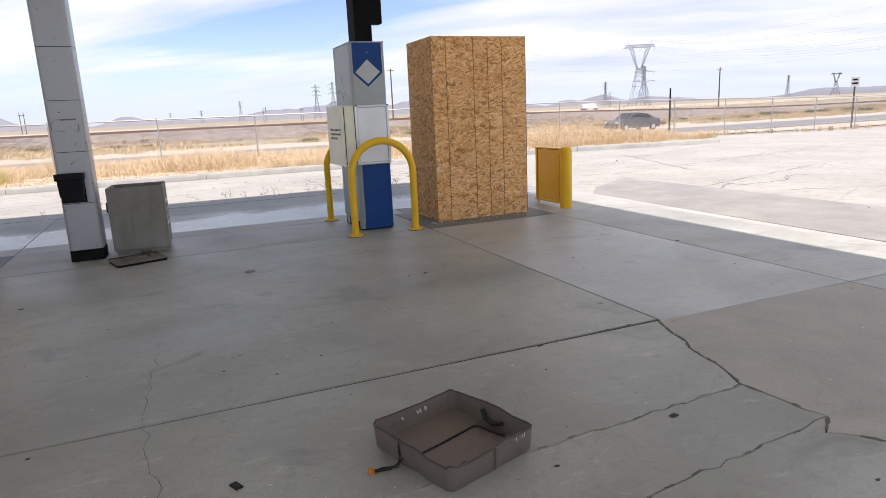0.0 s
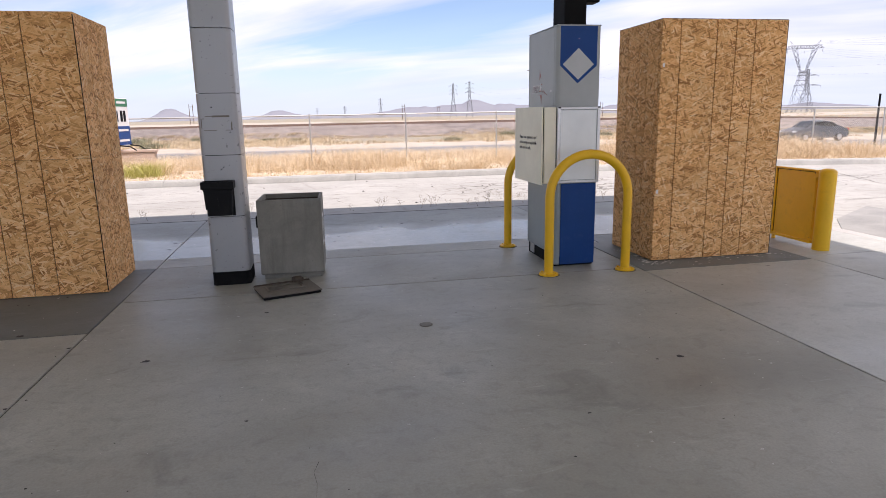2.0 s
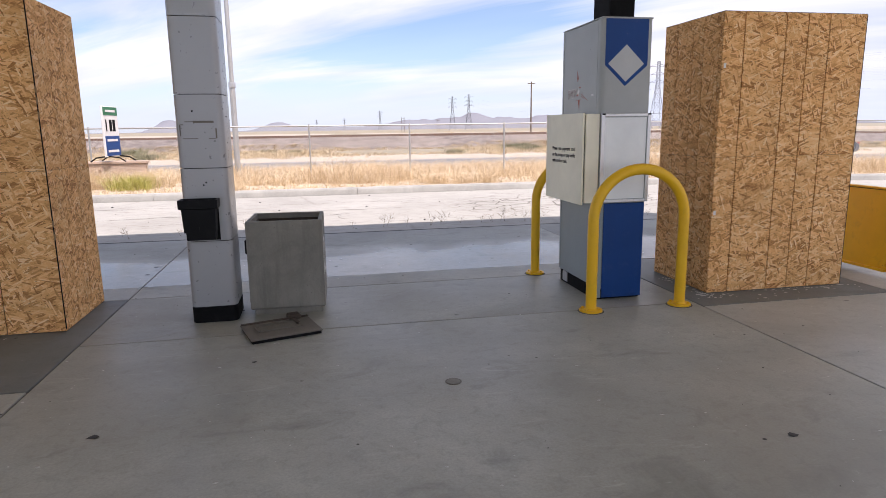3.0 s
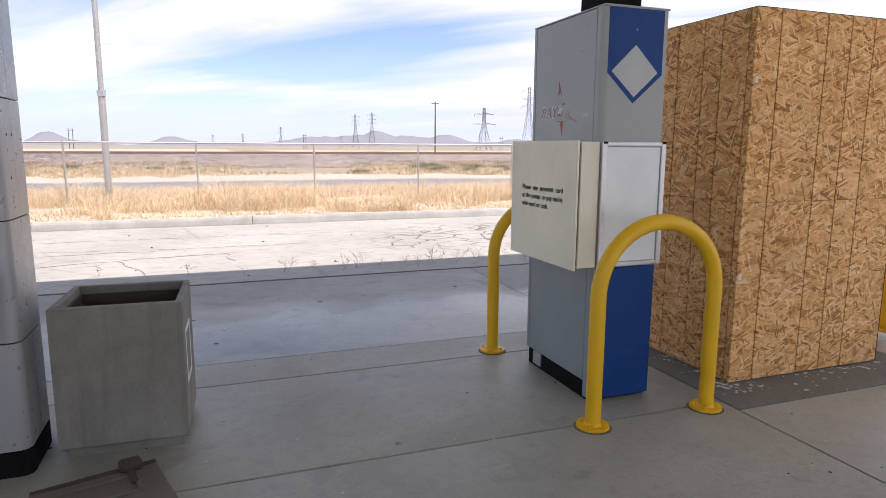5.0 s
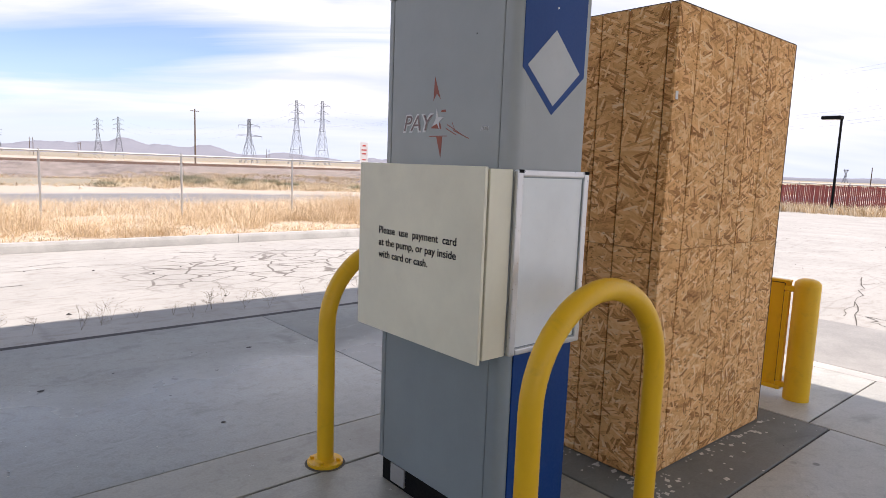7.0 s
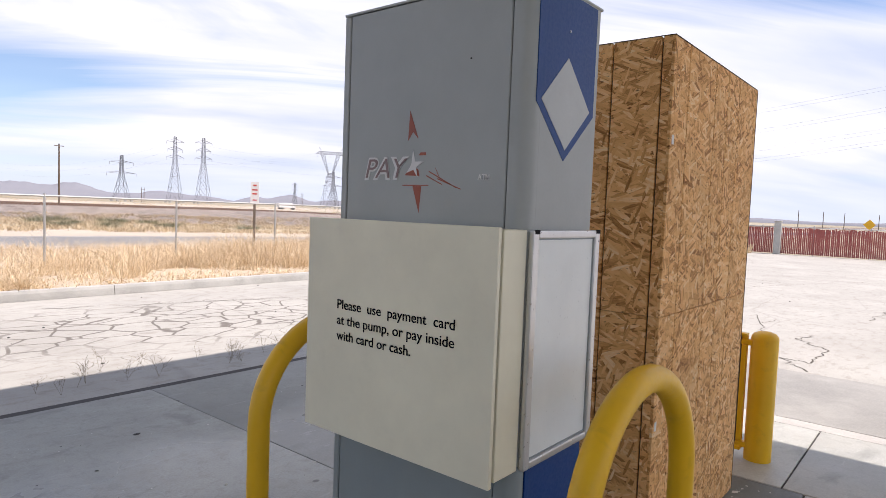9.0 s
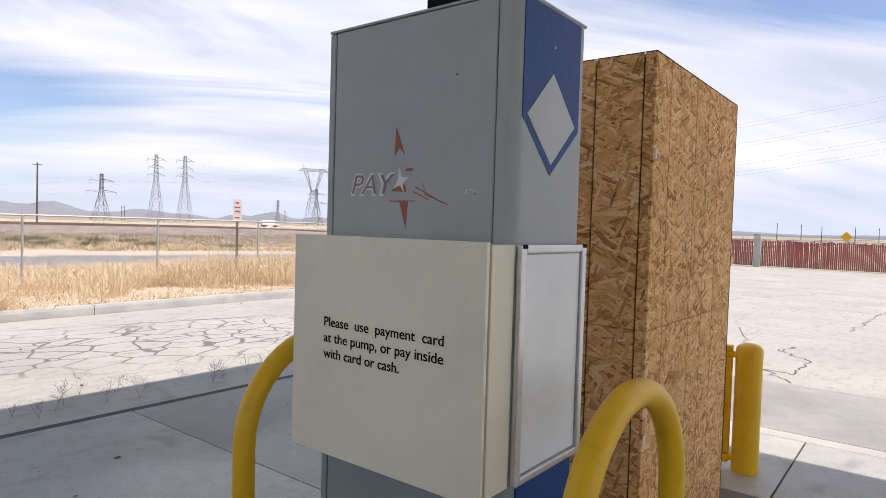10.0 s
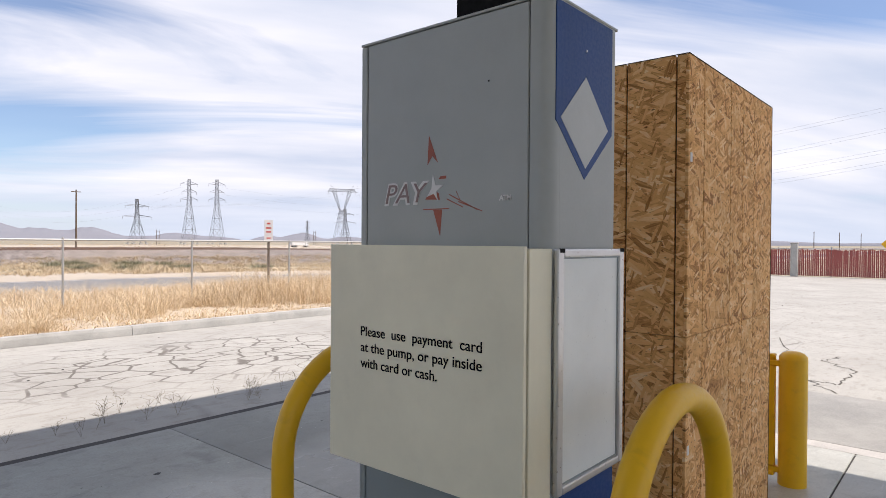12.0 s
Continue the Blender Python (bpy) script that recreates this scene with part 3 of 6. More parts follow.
# chipped edges along the cracks
vs, fs = [], []
for line, wide, keep in ((EDGE, 0.012, 0.5), (CRACK_A[:34], 0.006, 0.4), (CRACK_B[:30], 0.007, 0.4), ([(2.95 - 0.06 * i, 3.262) for i in range(8)], 0.013, 0.6)):
    for (xa, ya), (xb, yb) in zip(line[:-1], line[1:]):
        if rng.random() > keep:
            continue
        n = 13
        cx, cy = (xa + xb) / 2 + rng.uniform(-0.01, 0.01), (ya + yb) / 2 + rng.uniform(-0.01, 0.01)
        L, a = math.hypot(xb - xa, yb - ya) * rng.uniform(0.3, 0.6), math.atan2(yb - ya, xb - xa)
        o = len(vs)
        for k in range(n):
            t = 2 * math.pi * k / n
            u, v = L * math.cos(t) * rng.uniform(0.7, 1.1), wide * math.sin(t) * rng.uniform(0.3, 1.2)
            vs.append((cx + u * math.cos(a) - v * math.sin(a), cy + u * math.sin(a) + v * math.cos(a), 0.0018))
        fs.append(tuple(range(o, o + n)))
raw("chipped_edge", vs, fs, M_SPALL, pavement, kind="stuff")

# open gap where the slabs end
part("edge_gap", box(-26.3, 6.42, 12.236, 12.30, -0.05, -0.003), M_JOINT, pavement)

# a hairline crack across the middle slab
hair = wavy((-0.11, 2.3), (-0.24, 3.4), 14, 0.03, 12) + wavy((-0.23, 3.46), (-0.16, 4.6), 12, 0.025, 14)
vs, fs = [], []
for i, (x, y) in enumerate(hair):
    w = 0.0006 + 0.0016 * rng.random()
    vs += [(x - w, y, 0.0022), (x + w, y, 0.0022), (x, y, -0.01)]
for i in range(len(hair) - 1):
    fs.append((3 * i, 3 * i + 1, 3 * i + 4, 3 * i + 3))
raw("crack", vs, fs, M_CRACK, pavement)

strip = part("concrete_strip", prism([(6.428, -12), (6.5, -12), (6.62, 8.9), (6.43, 10.2)], -0.15, -0.004), M_STRIP)
tagged(strip, "bright sunlit concrete edge strip", "paving", kind="structure")
patch = part("asphalt_patch", prism([(6.63, -14), (8.75, -14), (8.66, 4), (8.58, 10.5), (7.2, 9.6), (6.63, 8.9)], -0.15, -0.006), M_APRON)
tagged(patch, "worn grey asphalt patch beside the forecourt", "paving", kind="structure")

# cracks in the old asphalt: wandering ribbons, a net of them where the paving has broken up
def ribbon(points, w, V, F, z=-0.0105, seed=0):
    r = random.Random(seed)
    o = len(V)
    for i, (x, y) in enumerate(points):
        a, b = points[max(0, i - 1)], points[min(len(points) - 1, i + 1)]
        dx, dy = b[0] - a[0], b[1] - a[1]
        n = math.hypot(dx, dy) or 1
        k = w * r.uniform(0.35, 1.15)
        V += [(x - dy / n * k, y + dx / n * k, z + land(x, y)), (x + dy / n * k, y - dx / n * k, z + land(x, y))]
    F += [(o + 2 * i, o + 2 * i + 1, o + 2 * i + 3, o + 2 * i + 2) for i in range(len(points) - 1)]


rc = random.Random(21)
V, F = [], []
LONG = (((-9, 14.6), (1.5, 15.2)), ((-8, 16.6), (3, 16.3)), ((4, 17.2), (14, 14.2)), ((8.6, 8.4), (13, 9.6)), ((8.9, 11.2), (20, 13.4)), ((10.5, 10.5), (12.5, 15.5)), ((9.2, 7.2), (16, 4.5)),
        ((13, 12.5), (26, 9.0)), ((16, 15.8), (30, 15.2)), ((20, 5), (22, 14)), ((14, 8), (34, 6.5)), ((9.5, 13.0), (17, 16.4)), ((26, 18), (28, 6)), ((9, 3.2), (22, 1.5)), ((-3, 13.9), (0.5, 14.6)))
for k, (a, b) in enumerate(LONG):
    n = max(8, int(math.hypot(b[0] - a[0], b[1] - a[1]) * 3))
    pts = wavy(a, b, n, 0.07, 40 + k)
    ribbon(pts, 0.009, V, F, seed=k)
    for c in range(3):
        p = pts[rc.randrange(n)]
        ribbon(wavy(p, (p[0] + rc.gauss(0, 0.8), p[1] + rc.gauss(0, 0.6)), 6, 0.05, 90 + 3 * k + c), 0.006, V, F, seed=c)
# a wide crack with weeds close to the patch
for a, b in (((8.72, 8.1), (9.3, 8.5)), ((9.3, 8.5), (9.25, 8.15)), ((9.25, 8.15), (10.3, 8.1)), ((10.3, 8.1), (10.9, 8.6)), ((10.9, 8.6), (11.4, 8.45))):
    ribbon(wavy(a, b, 9, 0.05, a[0]), 0.011, V, F)
raw("lot_cracks", V, F, M_CRACK, lot, kind="stuff")

# verge with kerb, and the road beyond
VERGE_EDGE = [(-45, 18.2), (10, 18.05)] + [(12.5, 17.75), (15, 17.2), (17, 17.05), (18.4, 17.35), (19.1, 18.1), (19.2, 19.2), (18.9, 21), (18.6, 24)]


def kerb_line():
    out = []
    for (xa, ya), (xb, yb) in zip(VERGE_EDGE[:-1], VERGE_EDGE[1:]):
        n = max(1, round(math.hypot(xb - xa, yb - ya) / 4.5))
        out += [((xa + (xb - xa) * i / n, ya + (yb - ya) * i / n), (xa + (xb - xa) * (i + 1) / n, ya + (yb - ya) * (i + 1) / n)) for i in range(n)]
    return out


kerb = thing("kerb", label="pale concrete kerb along the dry verge", category="kerb", kind="structure")
for (xa, ya), (xb, yb) in kerb_line():
    L = math.hypot(xb - xa, yb - ya)
    m = pose(xa, ya, 0, 0, 0, math.degrees(math.atan2(yb - ya, xb - xa)))
    z = land((xa + xb) / 2, (ya + yb) / 2)
    bm = bmesh.new()
    sec = [(0.0, -0.15), (0.02, 0.10), (0.035, 0.145), (0.155, 0.15), (0.165, -0.15)]
    ends = [[bm.verts.new(m @ Vector((u, d, z + h))) for d, h in sec] for u in (0.005, L - 0.005)]
    for i in range(5):
        j = (i + 1) % 5
        bm.faces.new((ends[0][i], ends[0][j], ends[1][j], ends[1][i]))
    bm.faces.new(ends[0][::-1])
    bm.faces.new(ends[1])
    bmesh.ops.recalc_face_normals(bm, faces=bm.faces[:])
    part("kerb_stone", bm, M_KERB, kerb)


def verge_y(x):
    for (xa, ya), (xb, yb) in zip(VERGE_EDGE[:6], VERGE_EDGE[1:7]):
        if xa <= x <= xb:
            return ya + (yb - ya) * (x - xa) / (xb - xa)
    return 18.1


vx = span(-45, 18.4, 1.5)
vs, fs = [], []
for x in vx:
    y0 = verge_y(x) + 0.15
    for k in range(7):
        y = y0 + (29 - y0) * k / 6
        vs.append((x, y, land(x, y) + (0.12 if y < 20 else 0.12 - 0.10 * smooth(20, 26, y)) + 0.02 * noise.noise((x, y, 0))))
for i in range(len(vx) - 1):
    for k in range(6):
        a = i * 7 + k
        fs.append((a, a + 7, a + 8, a + 1))
raw("verge", vs, fs, M_VERGE, None, "dry sandy verge with straw litter", "structure")
sheet("shoulder", span(-300, 300, 12), [25.5, 29, 30, 38, 41, 46], M_SHOULDER, lambda x, y: land(x, y) - 0.015, label="pale dirt shoulder of the road", kind="structure")
sheet("road", span(-300, 300, 12), [30.2, 32, 35, 37.6], M_ROAD, lambda x, y: land(x, y) + 0.01, label="grey two-lane asphalt road", kind="structure")
for y in (31.0, 36.8):
    sheet("road_line", span(-300, 300, 12), [y, y + 0.14], M_LINE, lambda x, y: land(x, y) + 0.02, label="white edge line on the road", kind="structure")

# railway on its bank
bank = thing("railway_bank", label="low pinkish gravel railway bank with rails", category="railway", kind="structure")
sec = [(56, -0.6), (61.5, 0.85), (66.5, 0.85), (72, -0.6)]
vs, fs = [], []
bx = span(-900, 900, 6)
for i, x in enumerate(bx):
    low = 1 - 0.55 * smooth(30, 85, x)
    vs += [(x, y, -0.6 + (z + 0.6) * low + (0.08 * noise.noise((x * 0.3, y, 1)) if k in (1, 2) else 0)) for k, (y, z) in enumerate(sec)]
for i in range(len(bx) - 1):
    for k in range(3):
        a = 4 * i + k
        fs.append((a, a + 4, a + 5, a + 1))
raw("ballast", vs, fs, M_BALLAST, bank)
for y in (63.2, 64.7):
    pts = [(x, y, -0.6 + 1.55 * (1 - 0.55 * smooth(30, 85, x))) for x in span(-900, 900, 12)]
    part("rail", tube(pts, 0.15, 4), M_RUST, bank)
sheet("dirt_track", span(-900, 900, 60), [178, 210, 260, 330], M_SHOULDER, lambda x, y: land(x, y) - 0.02, label="pale dirt track across the plain", kind="structure")

# canopy overhead, above every view; rear and left reach set the light below
CZ = 4.75
canopy = thing("canopy", 0, 0, 0, label="white forecourt canopy on steel columns", category="canopy", kind="structure")
part("soffit", box(-14, 6.95, -1.5, 10.68, CZ, CZ + 0.12), M_CANOPY, canopy)
for x0, x1, y0, y1 in ((-14.1, 7.05, 10.68, 10.78), (-14.1, 7.05, -1.6, -1.5), (6.95, 7.05, -1.5, 10.68), (-14.1, -14, -1.5, 10.68)):
    part("fascia", box(x0, x1, y0, y1, CZ - 0.02, CZ + 0.9), M_CANOPY, canopy)
part("roof", box(-14, 6.95, -1.5, 10.68, CZ + 0.8, CZ + 0.88), M_CANOPY, canopy)


# ---- far distance ----
def ridge(name, az0, az1, dist, peaks, seed, label):
    """A line of hills between two bearings; peaks: bearing, height in degrees, width."""
    n = max(24, int((az1 - az0) * 5))
    vs, fs = [], []
    for i in range(n + 1):
        az = az0 + (az1 - az0) * i / n
        e = sum(h * math.exp(-((az - a) / w) ** 2) for a, h, w in peaks)
        e *= smooth(0, 0.12, i / n) * smooth(0, 0.12, 1 - i / n)
        top = dist * math.tan(radians(e)) * (1 + 0.14 * noise.noise((az * 1.3, seed, 0)) + 0.03 * noise.noise((az * 4, seed, 1))) + 2
        s, c = math.sin(radians(az)), math.cos(radians(az))
        for d, h in ((dist, -6), (dist + top * 0.9, top * 0.45), (dist + top * 2, top), (dist + top * 4 + 30, -6)):
            vs.append((s * d, c * d, h))
    for i in range(n):
        for k in range(3):
            a = 4 * i + k
            fs.append((a, a + 4, a + 5, a + 1))
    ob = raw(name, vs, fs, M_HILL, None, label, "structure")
    for p in ob.data.polygons:
        p.use_smooth = True
    return ob


ridge("backdrop_hills", -18, -6, 3900, ((-11.8, 1.0, 1.3), (-9, 0.3, 2)), 1.0, "small desert hill on the horizon, haze-coloured blue-grey")
ridge("backdrop_hills", -11, 35, 4000, ((-3.1, 0.7, 1.6), (1, 0.3, 3), (5.5, 0.25, 2), (8, 0.45, 1.8), (12.5, 1.0, 4.2), (14.1, 0.5, 0.8), (17, 0.6, 2.2), (20.5, 1.0, 1.9), (23.5, 0.2, 1.5), (26.3, 0.6, 2.0), (30, 0.4, 3)), 2.0, "long desert hills on the horizon, haze-coloured blue-grey")
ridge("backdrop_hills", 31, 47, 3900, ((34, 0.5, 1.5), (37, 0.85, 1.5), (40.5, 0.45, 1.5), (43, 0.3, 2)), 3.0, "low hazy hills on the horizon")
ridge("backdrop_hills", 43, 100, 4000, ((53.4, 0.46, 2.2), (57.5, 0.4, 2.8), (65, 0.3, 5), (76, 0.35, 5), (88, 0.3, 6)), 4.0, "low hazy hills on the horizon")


def at(az, d):
    """A place at a bearing and distance from the forecourt's middle."""
    return 0.5 + d * math.sin(radians(az)), 6.0 + d * math.cos(radians(az))


def lattice(h, base, waist, top, wz, arms, peaks=0):
    """Bars of a square lattice mast: legs, rings, diagonals, and crossarms (z, reach)."""
    seg = []
    levels = [0]
    while levels[-1] < h * 0.97:
        z = levels[-1]
        levels.append(min(h, z + max(h * 0.075, (base * (1 - z / h)) * 1.1)))

    def half(z):
        return (base + (waist - base) * z / wz if z < wz else waist + (top - waist) * (z - wz) / (h - wz)) / 2

    def corners(z):
        k = half(z)
        return [Vector((k, k, z)), Vector((-k, k, z)), Vector((-k, -k, z)), Vector((k, -k, z))]

    for a, b in zip(levels[:-1], levels[1:]):
        p, q = corners(a), corners(b)
        for i in range(4):
            j = (i + 1) % 4
            seg += [(p[i], q[i]), (p[i], q[j]), (p[j], q[i]), (q[i], q[j])]
    for z, reach in arms:
        k = half(z)
        for s in (-1, 1):
            tip = Vector((s * reach, 0, z + 0.3))
            for y in (-k, k):
                seg += [(Vector((s * k, y, z)), tip), (Vector((s * k, y, z + h * 0.045)), tip)]
            seg.append((tip, tip - Vector((0, 0, 1.8))))
    return seg


def waist_mast(h):
    """Bars of a delta mast: a narrow waist, two spreading arms and a long beam."""
    seg = lattice(h * 0.58, h * 0.27, h * 0.10, h * 0.08, h * 0.50, ())
    zb, zt = h * 0.58, h * 0.90
    for s in (-1, 1):
        for y in (-1, 1):
            a = [Vector((s * h * (0.045 + 0.125 * t), y * h * 0.02, zb + (zt - zb) * t)) for t in (0, 0.25, 0.5, 0.75, 1)]
            b = [Vector((s * h * (0.03 + 0.075 * t), y * h * 0.02, zb + (zt - zb) * t)) for t in (0, 0.25, 0.5, 0.75, 1)]
            for i in range(4):
                seg += [(a[i], a[i + 1]), (b[i], b[i + 1]), (a[i], b[i + 1]), (b[i], a[i + 1])]
        seg += [(Vector((s * h * 0.15, 0, zt)), Vector((s * h * 0.2, 0, h))), (Vector((s * h * 0.1, 0, zt)), Vector((s * h * 0.2, 0, h)))]
    n = 12
    for y in (-1, 1):
        lo = [Vector((h * 0.25 * (2 * i / n - 1), y * h * 0.015, zt - h * 0.01)) for i in range(n + 1)]
        hi = [Vector((h * 0.22 * (2 * i / n - 1), y * h * 0.012, zt + h * 0.035)) for i in range(n + 1)]
        for i in range(n):
            seg += [(lo[i], lo[i + 1]), (hi[i], hi[i + 1]), (lo[i], hi[i + 1]), (hi[i], lo[i + 1])]
    for x in (-0.235, 0, 0.235):
        seg.append((Vector((h * x, 0, zt)), Vector((h * x * 0.96, 0, zt - h * 0.07))))
    return seg


def pylon(az, el, d, kind, turn, w, label):
    x, y = at(az, d)
    h = d * math.tan(radians(el)) + 1.6
    if kind == "tall":
        seg = lattice(h, h * 0.2, h * 0.055, h * 0.035, h * 0.62, ((h * 0.68, h * 0.13), (h * 0.8, h * 0.11), (h * 0.92, h * 0.13)))
    elif kind == "arms":
        seg = lattice(h, h * 0.3, h * 0.07, h * 0.05, h * 0.6, ((h * 0.60, h * 0.32), (h * 0.84, h * 0.26)))
    else:
        seg = waist_mast(h)
    ob = thing("power_pylon", x, y, 0, turn, label, "pylon", "power pylons on the plain")
    vs, fs = bars(seg, w)
    raw("lattice", vs, fs, M_LATTICE, ob)
    for sx in (-1, 1):
        for sy in (-1, 1):
            k = h * (0.1 if kind == "tall" else 0.15 if kind == "arms" else 0.135)
            part("footing", box(sx * k - 0.7, sx * k + 0.7, sy * k - 0.7, sy * k + 0.7, -1.2, 0.5), M_KERB, ob)
    return ob


STEEL = "grey steel lattice power pylon on the desert plain"
for az, el, d, kind, turn, w in ((27.6, 5.2, 480, "tall", -10, 0.10), (29.8, 5.25, 480, "tall", -10, 0.10), (23.65, 3.4, 430, "arms", 0, 0.12), (40.4, 5.1, 480, "waist", -25, 0.10),
                                 (12.2, 2.78, 900, "tall", -20, 0.14), (13.65, 2.95, 860, "tall", -20, 0.14), (40.7, 3.0, 640, "arms", -15, 0.14), (54.5, 1.65, 1400, "waist", -20, 0.2), (37.4, 1.9, 1200, "tall", 0, 0.2),
                                 (51.3, 1.6, 1500, "tall", 0, 0.22), (5.75, 1.62, 1600, "tall", 0, 0.2), (2.6, 1.0, 1900, "tall", 0, 0.25), (0.2, 0.9, 2200, "tall", 0, 0.25),
                                 (68.0, 1.3, 1500, "waist", -20, 0.26), (73.0, 1.0, 1700, "waist", -20, 0.26)):
    pylon(az, el, d, kind, turn, w, STEEL)


def wire(a, b, sag):
    a, b = Vector(a), Vector(b)
    return [a.lerp(b, i / 14) - Vector((0, 0, sag * 4 * (i / 14) * (1 - i / 14))) for i in range(15)]


def up_at(az, d, z):
    x, y = at(az, d)
    return x, y, z


lines = thing("power_lines", label="thin dark overhead power lines across the sky", category="cable")


def hang(a, b, sag, r=0.022):
    part("wire", tube(wire(a, b, sag), r, 3), M_LATTICE, lines)


for z0, z1, sag in ((42, 48, 10.7), (42, 43, 14.7), (38, 37, 15.7), (36, 34, 16.9)):
    for d in (0.0, 1.1):
        hang((315, 362, z0 + d), (213, -30, z1 + d), sag)
for k, z in enumerate((41, 40, 38.5)):
    hang(up_at(40.4 + 0.7 * (k - 1), 480, z), up_at(23.7 + 0.5 * (k - 1), 430, 22 + k), 4)
for k, z in enumerate((40, 35, 30)):
    hang(up_at(30.2, 478, z), up_at(60 + k, 500, z + 4), 10)
    hang(up_at(27.2, 478, z), up_at(14.2, 860, z), 12)


def wood_pole(az, d, h, arm=True, pair=False):
    x, y = at(az, d)
    ob = thing("utility_pole", x, y, land(x, y) - 0.1, 0, "dark wooden utility pole on the plain", "utility pole", "utility poles")
    for dx in ((-0.8, 0.8) if pair else (0,)):
        part("pole", cyl(dx, 0, 0, h, 0.19, 0.13, 10), M_WOOD, ob)
    if pair:
        part("crossarm", box(-1.3, 1.3, -0.12, 0.12, h - 1.3, h - 1.1), M_WOOD, ob)
    elif arm:
        part("crossarm", box(-0.9, 0.9, -0.07, 0.07, h - 0.5, h - 0.36), M_WOOD, ob)
    return ob


wood_pole(19.3, 150, 12.6)
wood_pole(47.5, 182, 10.2)
wood_pole(-10.3, 330, 9.5, pair=True)
wood_pole(7.75, 420, 10, pair=True)
wood_pole(10.9, 520, 10, pair=True)
wood_pole(25.2, 420, 9, pair=True)
wood_pole(38.0, 500, 11, pair=True)
for i, az in enumerate((79.9, 81.6, 83.0, 85.2, 86.7)):
    wood_pole(az, 330 + 25 * i, 8.5)
wood_pole(67.6, 260, 8.6)
wood_pole(74.6, 250, 7.2)

# ---- the fence and what stands by the road ----
fence = thing("chain_link_fence", label="galvanised chain-link fence behind the dry verge", category="fence")
FY, FH = 22.6, 1.62
posts = [-0.26 + 3.05 * k for k in range(-13, 15)]
post_me = None
for x in posts:
    z = land(x, FY)
    p = part("post", cyl(0, 0, 0, FH + 0.09, 0.025, seg=10), M_GALV, fence) if post_me is None else new("post", post_me)
    post_me = p.data
    p.parent = fence
    p.location = (x, FY, z + (0.02 if x < 18 else -0.02))
for xa, xb in zip(posts[:-1], posts[1:]):
    za, zb = land(xa, FY) + FH + 0.06, land(xb, FY) + FH + 0.06
    part("top_rail", tube([(xa, FY, za), (xb, FY, zb)], 0.024, 8), M_GALV, fence)
    seg, st = [], 0.085
    W, n = xb - xa, int((xb - xa + FH) / 0.085)
    for i in range(n):
        c = i * st
        a, b = max(0, c - FH), min(W, c)
        if b - a < 0.02:
            continue
        for flip in (0, 1):
            pa, pb = (a, c - a), (b, c - b)
            if flip:
                pa, pb = (W - a, c - a), (W - b, c - b)
            seg.append(tuple((xa + u, FY - 0.03 - 0.002 * flip, 0.04 + v + za + (zb - za) * u / W - FH - 0.06) for u, v in (pa, pb)))
    vs, fs = bars(seg, 0.0026)
    raw("mesh", vs, fs, M_WIRE, fence, kind="stuff")

red = thing("slat_fence", label="chain-link fence with red-brown privacy slats", category="fence")
vs, fs = [], []
r5 = random.Random(5)
y = -22.0
while y < 25.4:
    z = land(46.5, y)
    w, h, d = 0.088 + r5.uniform(-0.01, 0.006), 1.72 + r5.uniform(-0.05, 0.05), r5.uniform(-0.02, 0.02)
    o = len(vs)
    for dx in (0.0, 0.02):
        vs += [(46.5 + d + dx, y, z + 0.05), (46.5 + d + dx, y + w, z + 0.05), (46.5 + d + dx, y + w + r5.uniform(-0.015, 0.015), z + h), (46.5 + d + dx, y + r5.uniform(-0.01, 0.01), z + h)]
    fs += [(o, o + 1, o + 2, o + 3), (o + 4, o + 7, o + 6, o + 5), (o, o + 3, o + 7, o + 4), (o + 1, o + 5, o + 6, o + 2), (o + 3, o + 2, o + 6, o + 7)]
    y += 0.105
raw("slats", vs, fs, M_REDSLAT, red, kind="stuff")
for k in range(17):
    y = -22 + 3 * k
    part("post", cyl(46.62, y, land(46.5, y), land(46.5, y) + 1.9, 0.035, seg=8), M_GALV, red)
part("top_rail", tube([(46.62, -22, -0.36 + 1.86), (46.62, 25.4, land(46.5, 25.4) + 1.86)], 0.028, 6), M_GALV, red)
gate = thing("gate_post", 46.2, 16.0, land(46.5, 16) - 0.05, 0, "pale concrete gate post beside the slat fence", "post")
part("shaft", box(-0.16, 0.16, -0.2, 0.2, 0, 2.15, 0.02), M_KERB, gate)
part("cap", box(-0.19, 0.19, -0.23, 0.23, 2.15, 2.22, 0.02), M_KERB, gate)

lamp = thing("lot_lamp", 44.4, 20.2, land(44, 20) - 0.02, 0, "dark brown lot lamp with a flat shoebox head", "lamp post")
part("pole", cyl(0, 0, 0, 5.9, 0.085, 0.07, 12), M_BLACK, lamp)
part("base", cyl(0, 0, 0, 0.35, 0.24, seg=16, bevel=0.02), M_KERB, lamp)
head = part("head", box(-0.35, 0.25, -0.05, 1.05, 5.78, 6.0, 0.04), M_BLACK, lamp)
part("lens", box(-0.28, 0.18, 0.1, 0.95, 5.765, 5.785), M_SIGN, head)
part("bolt_cover", cyl(0, 0, 0.35, 0.42, 0.13, 0.09, 12), M_BLACK, lamp)


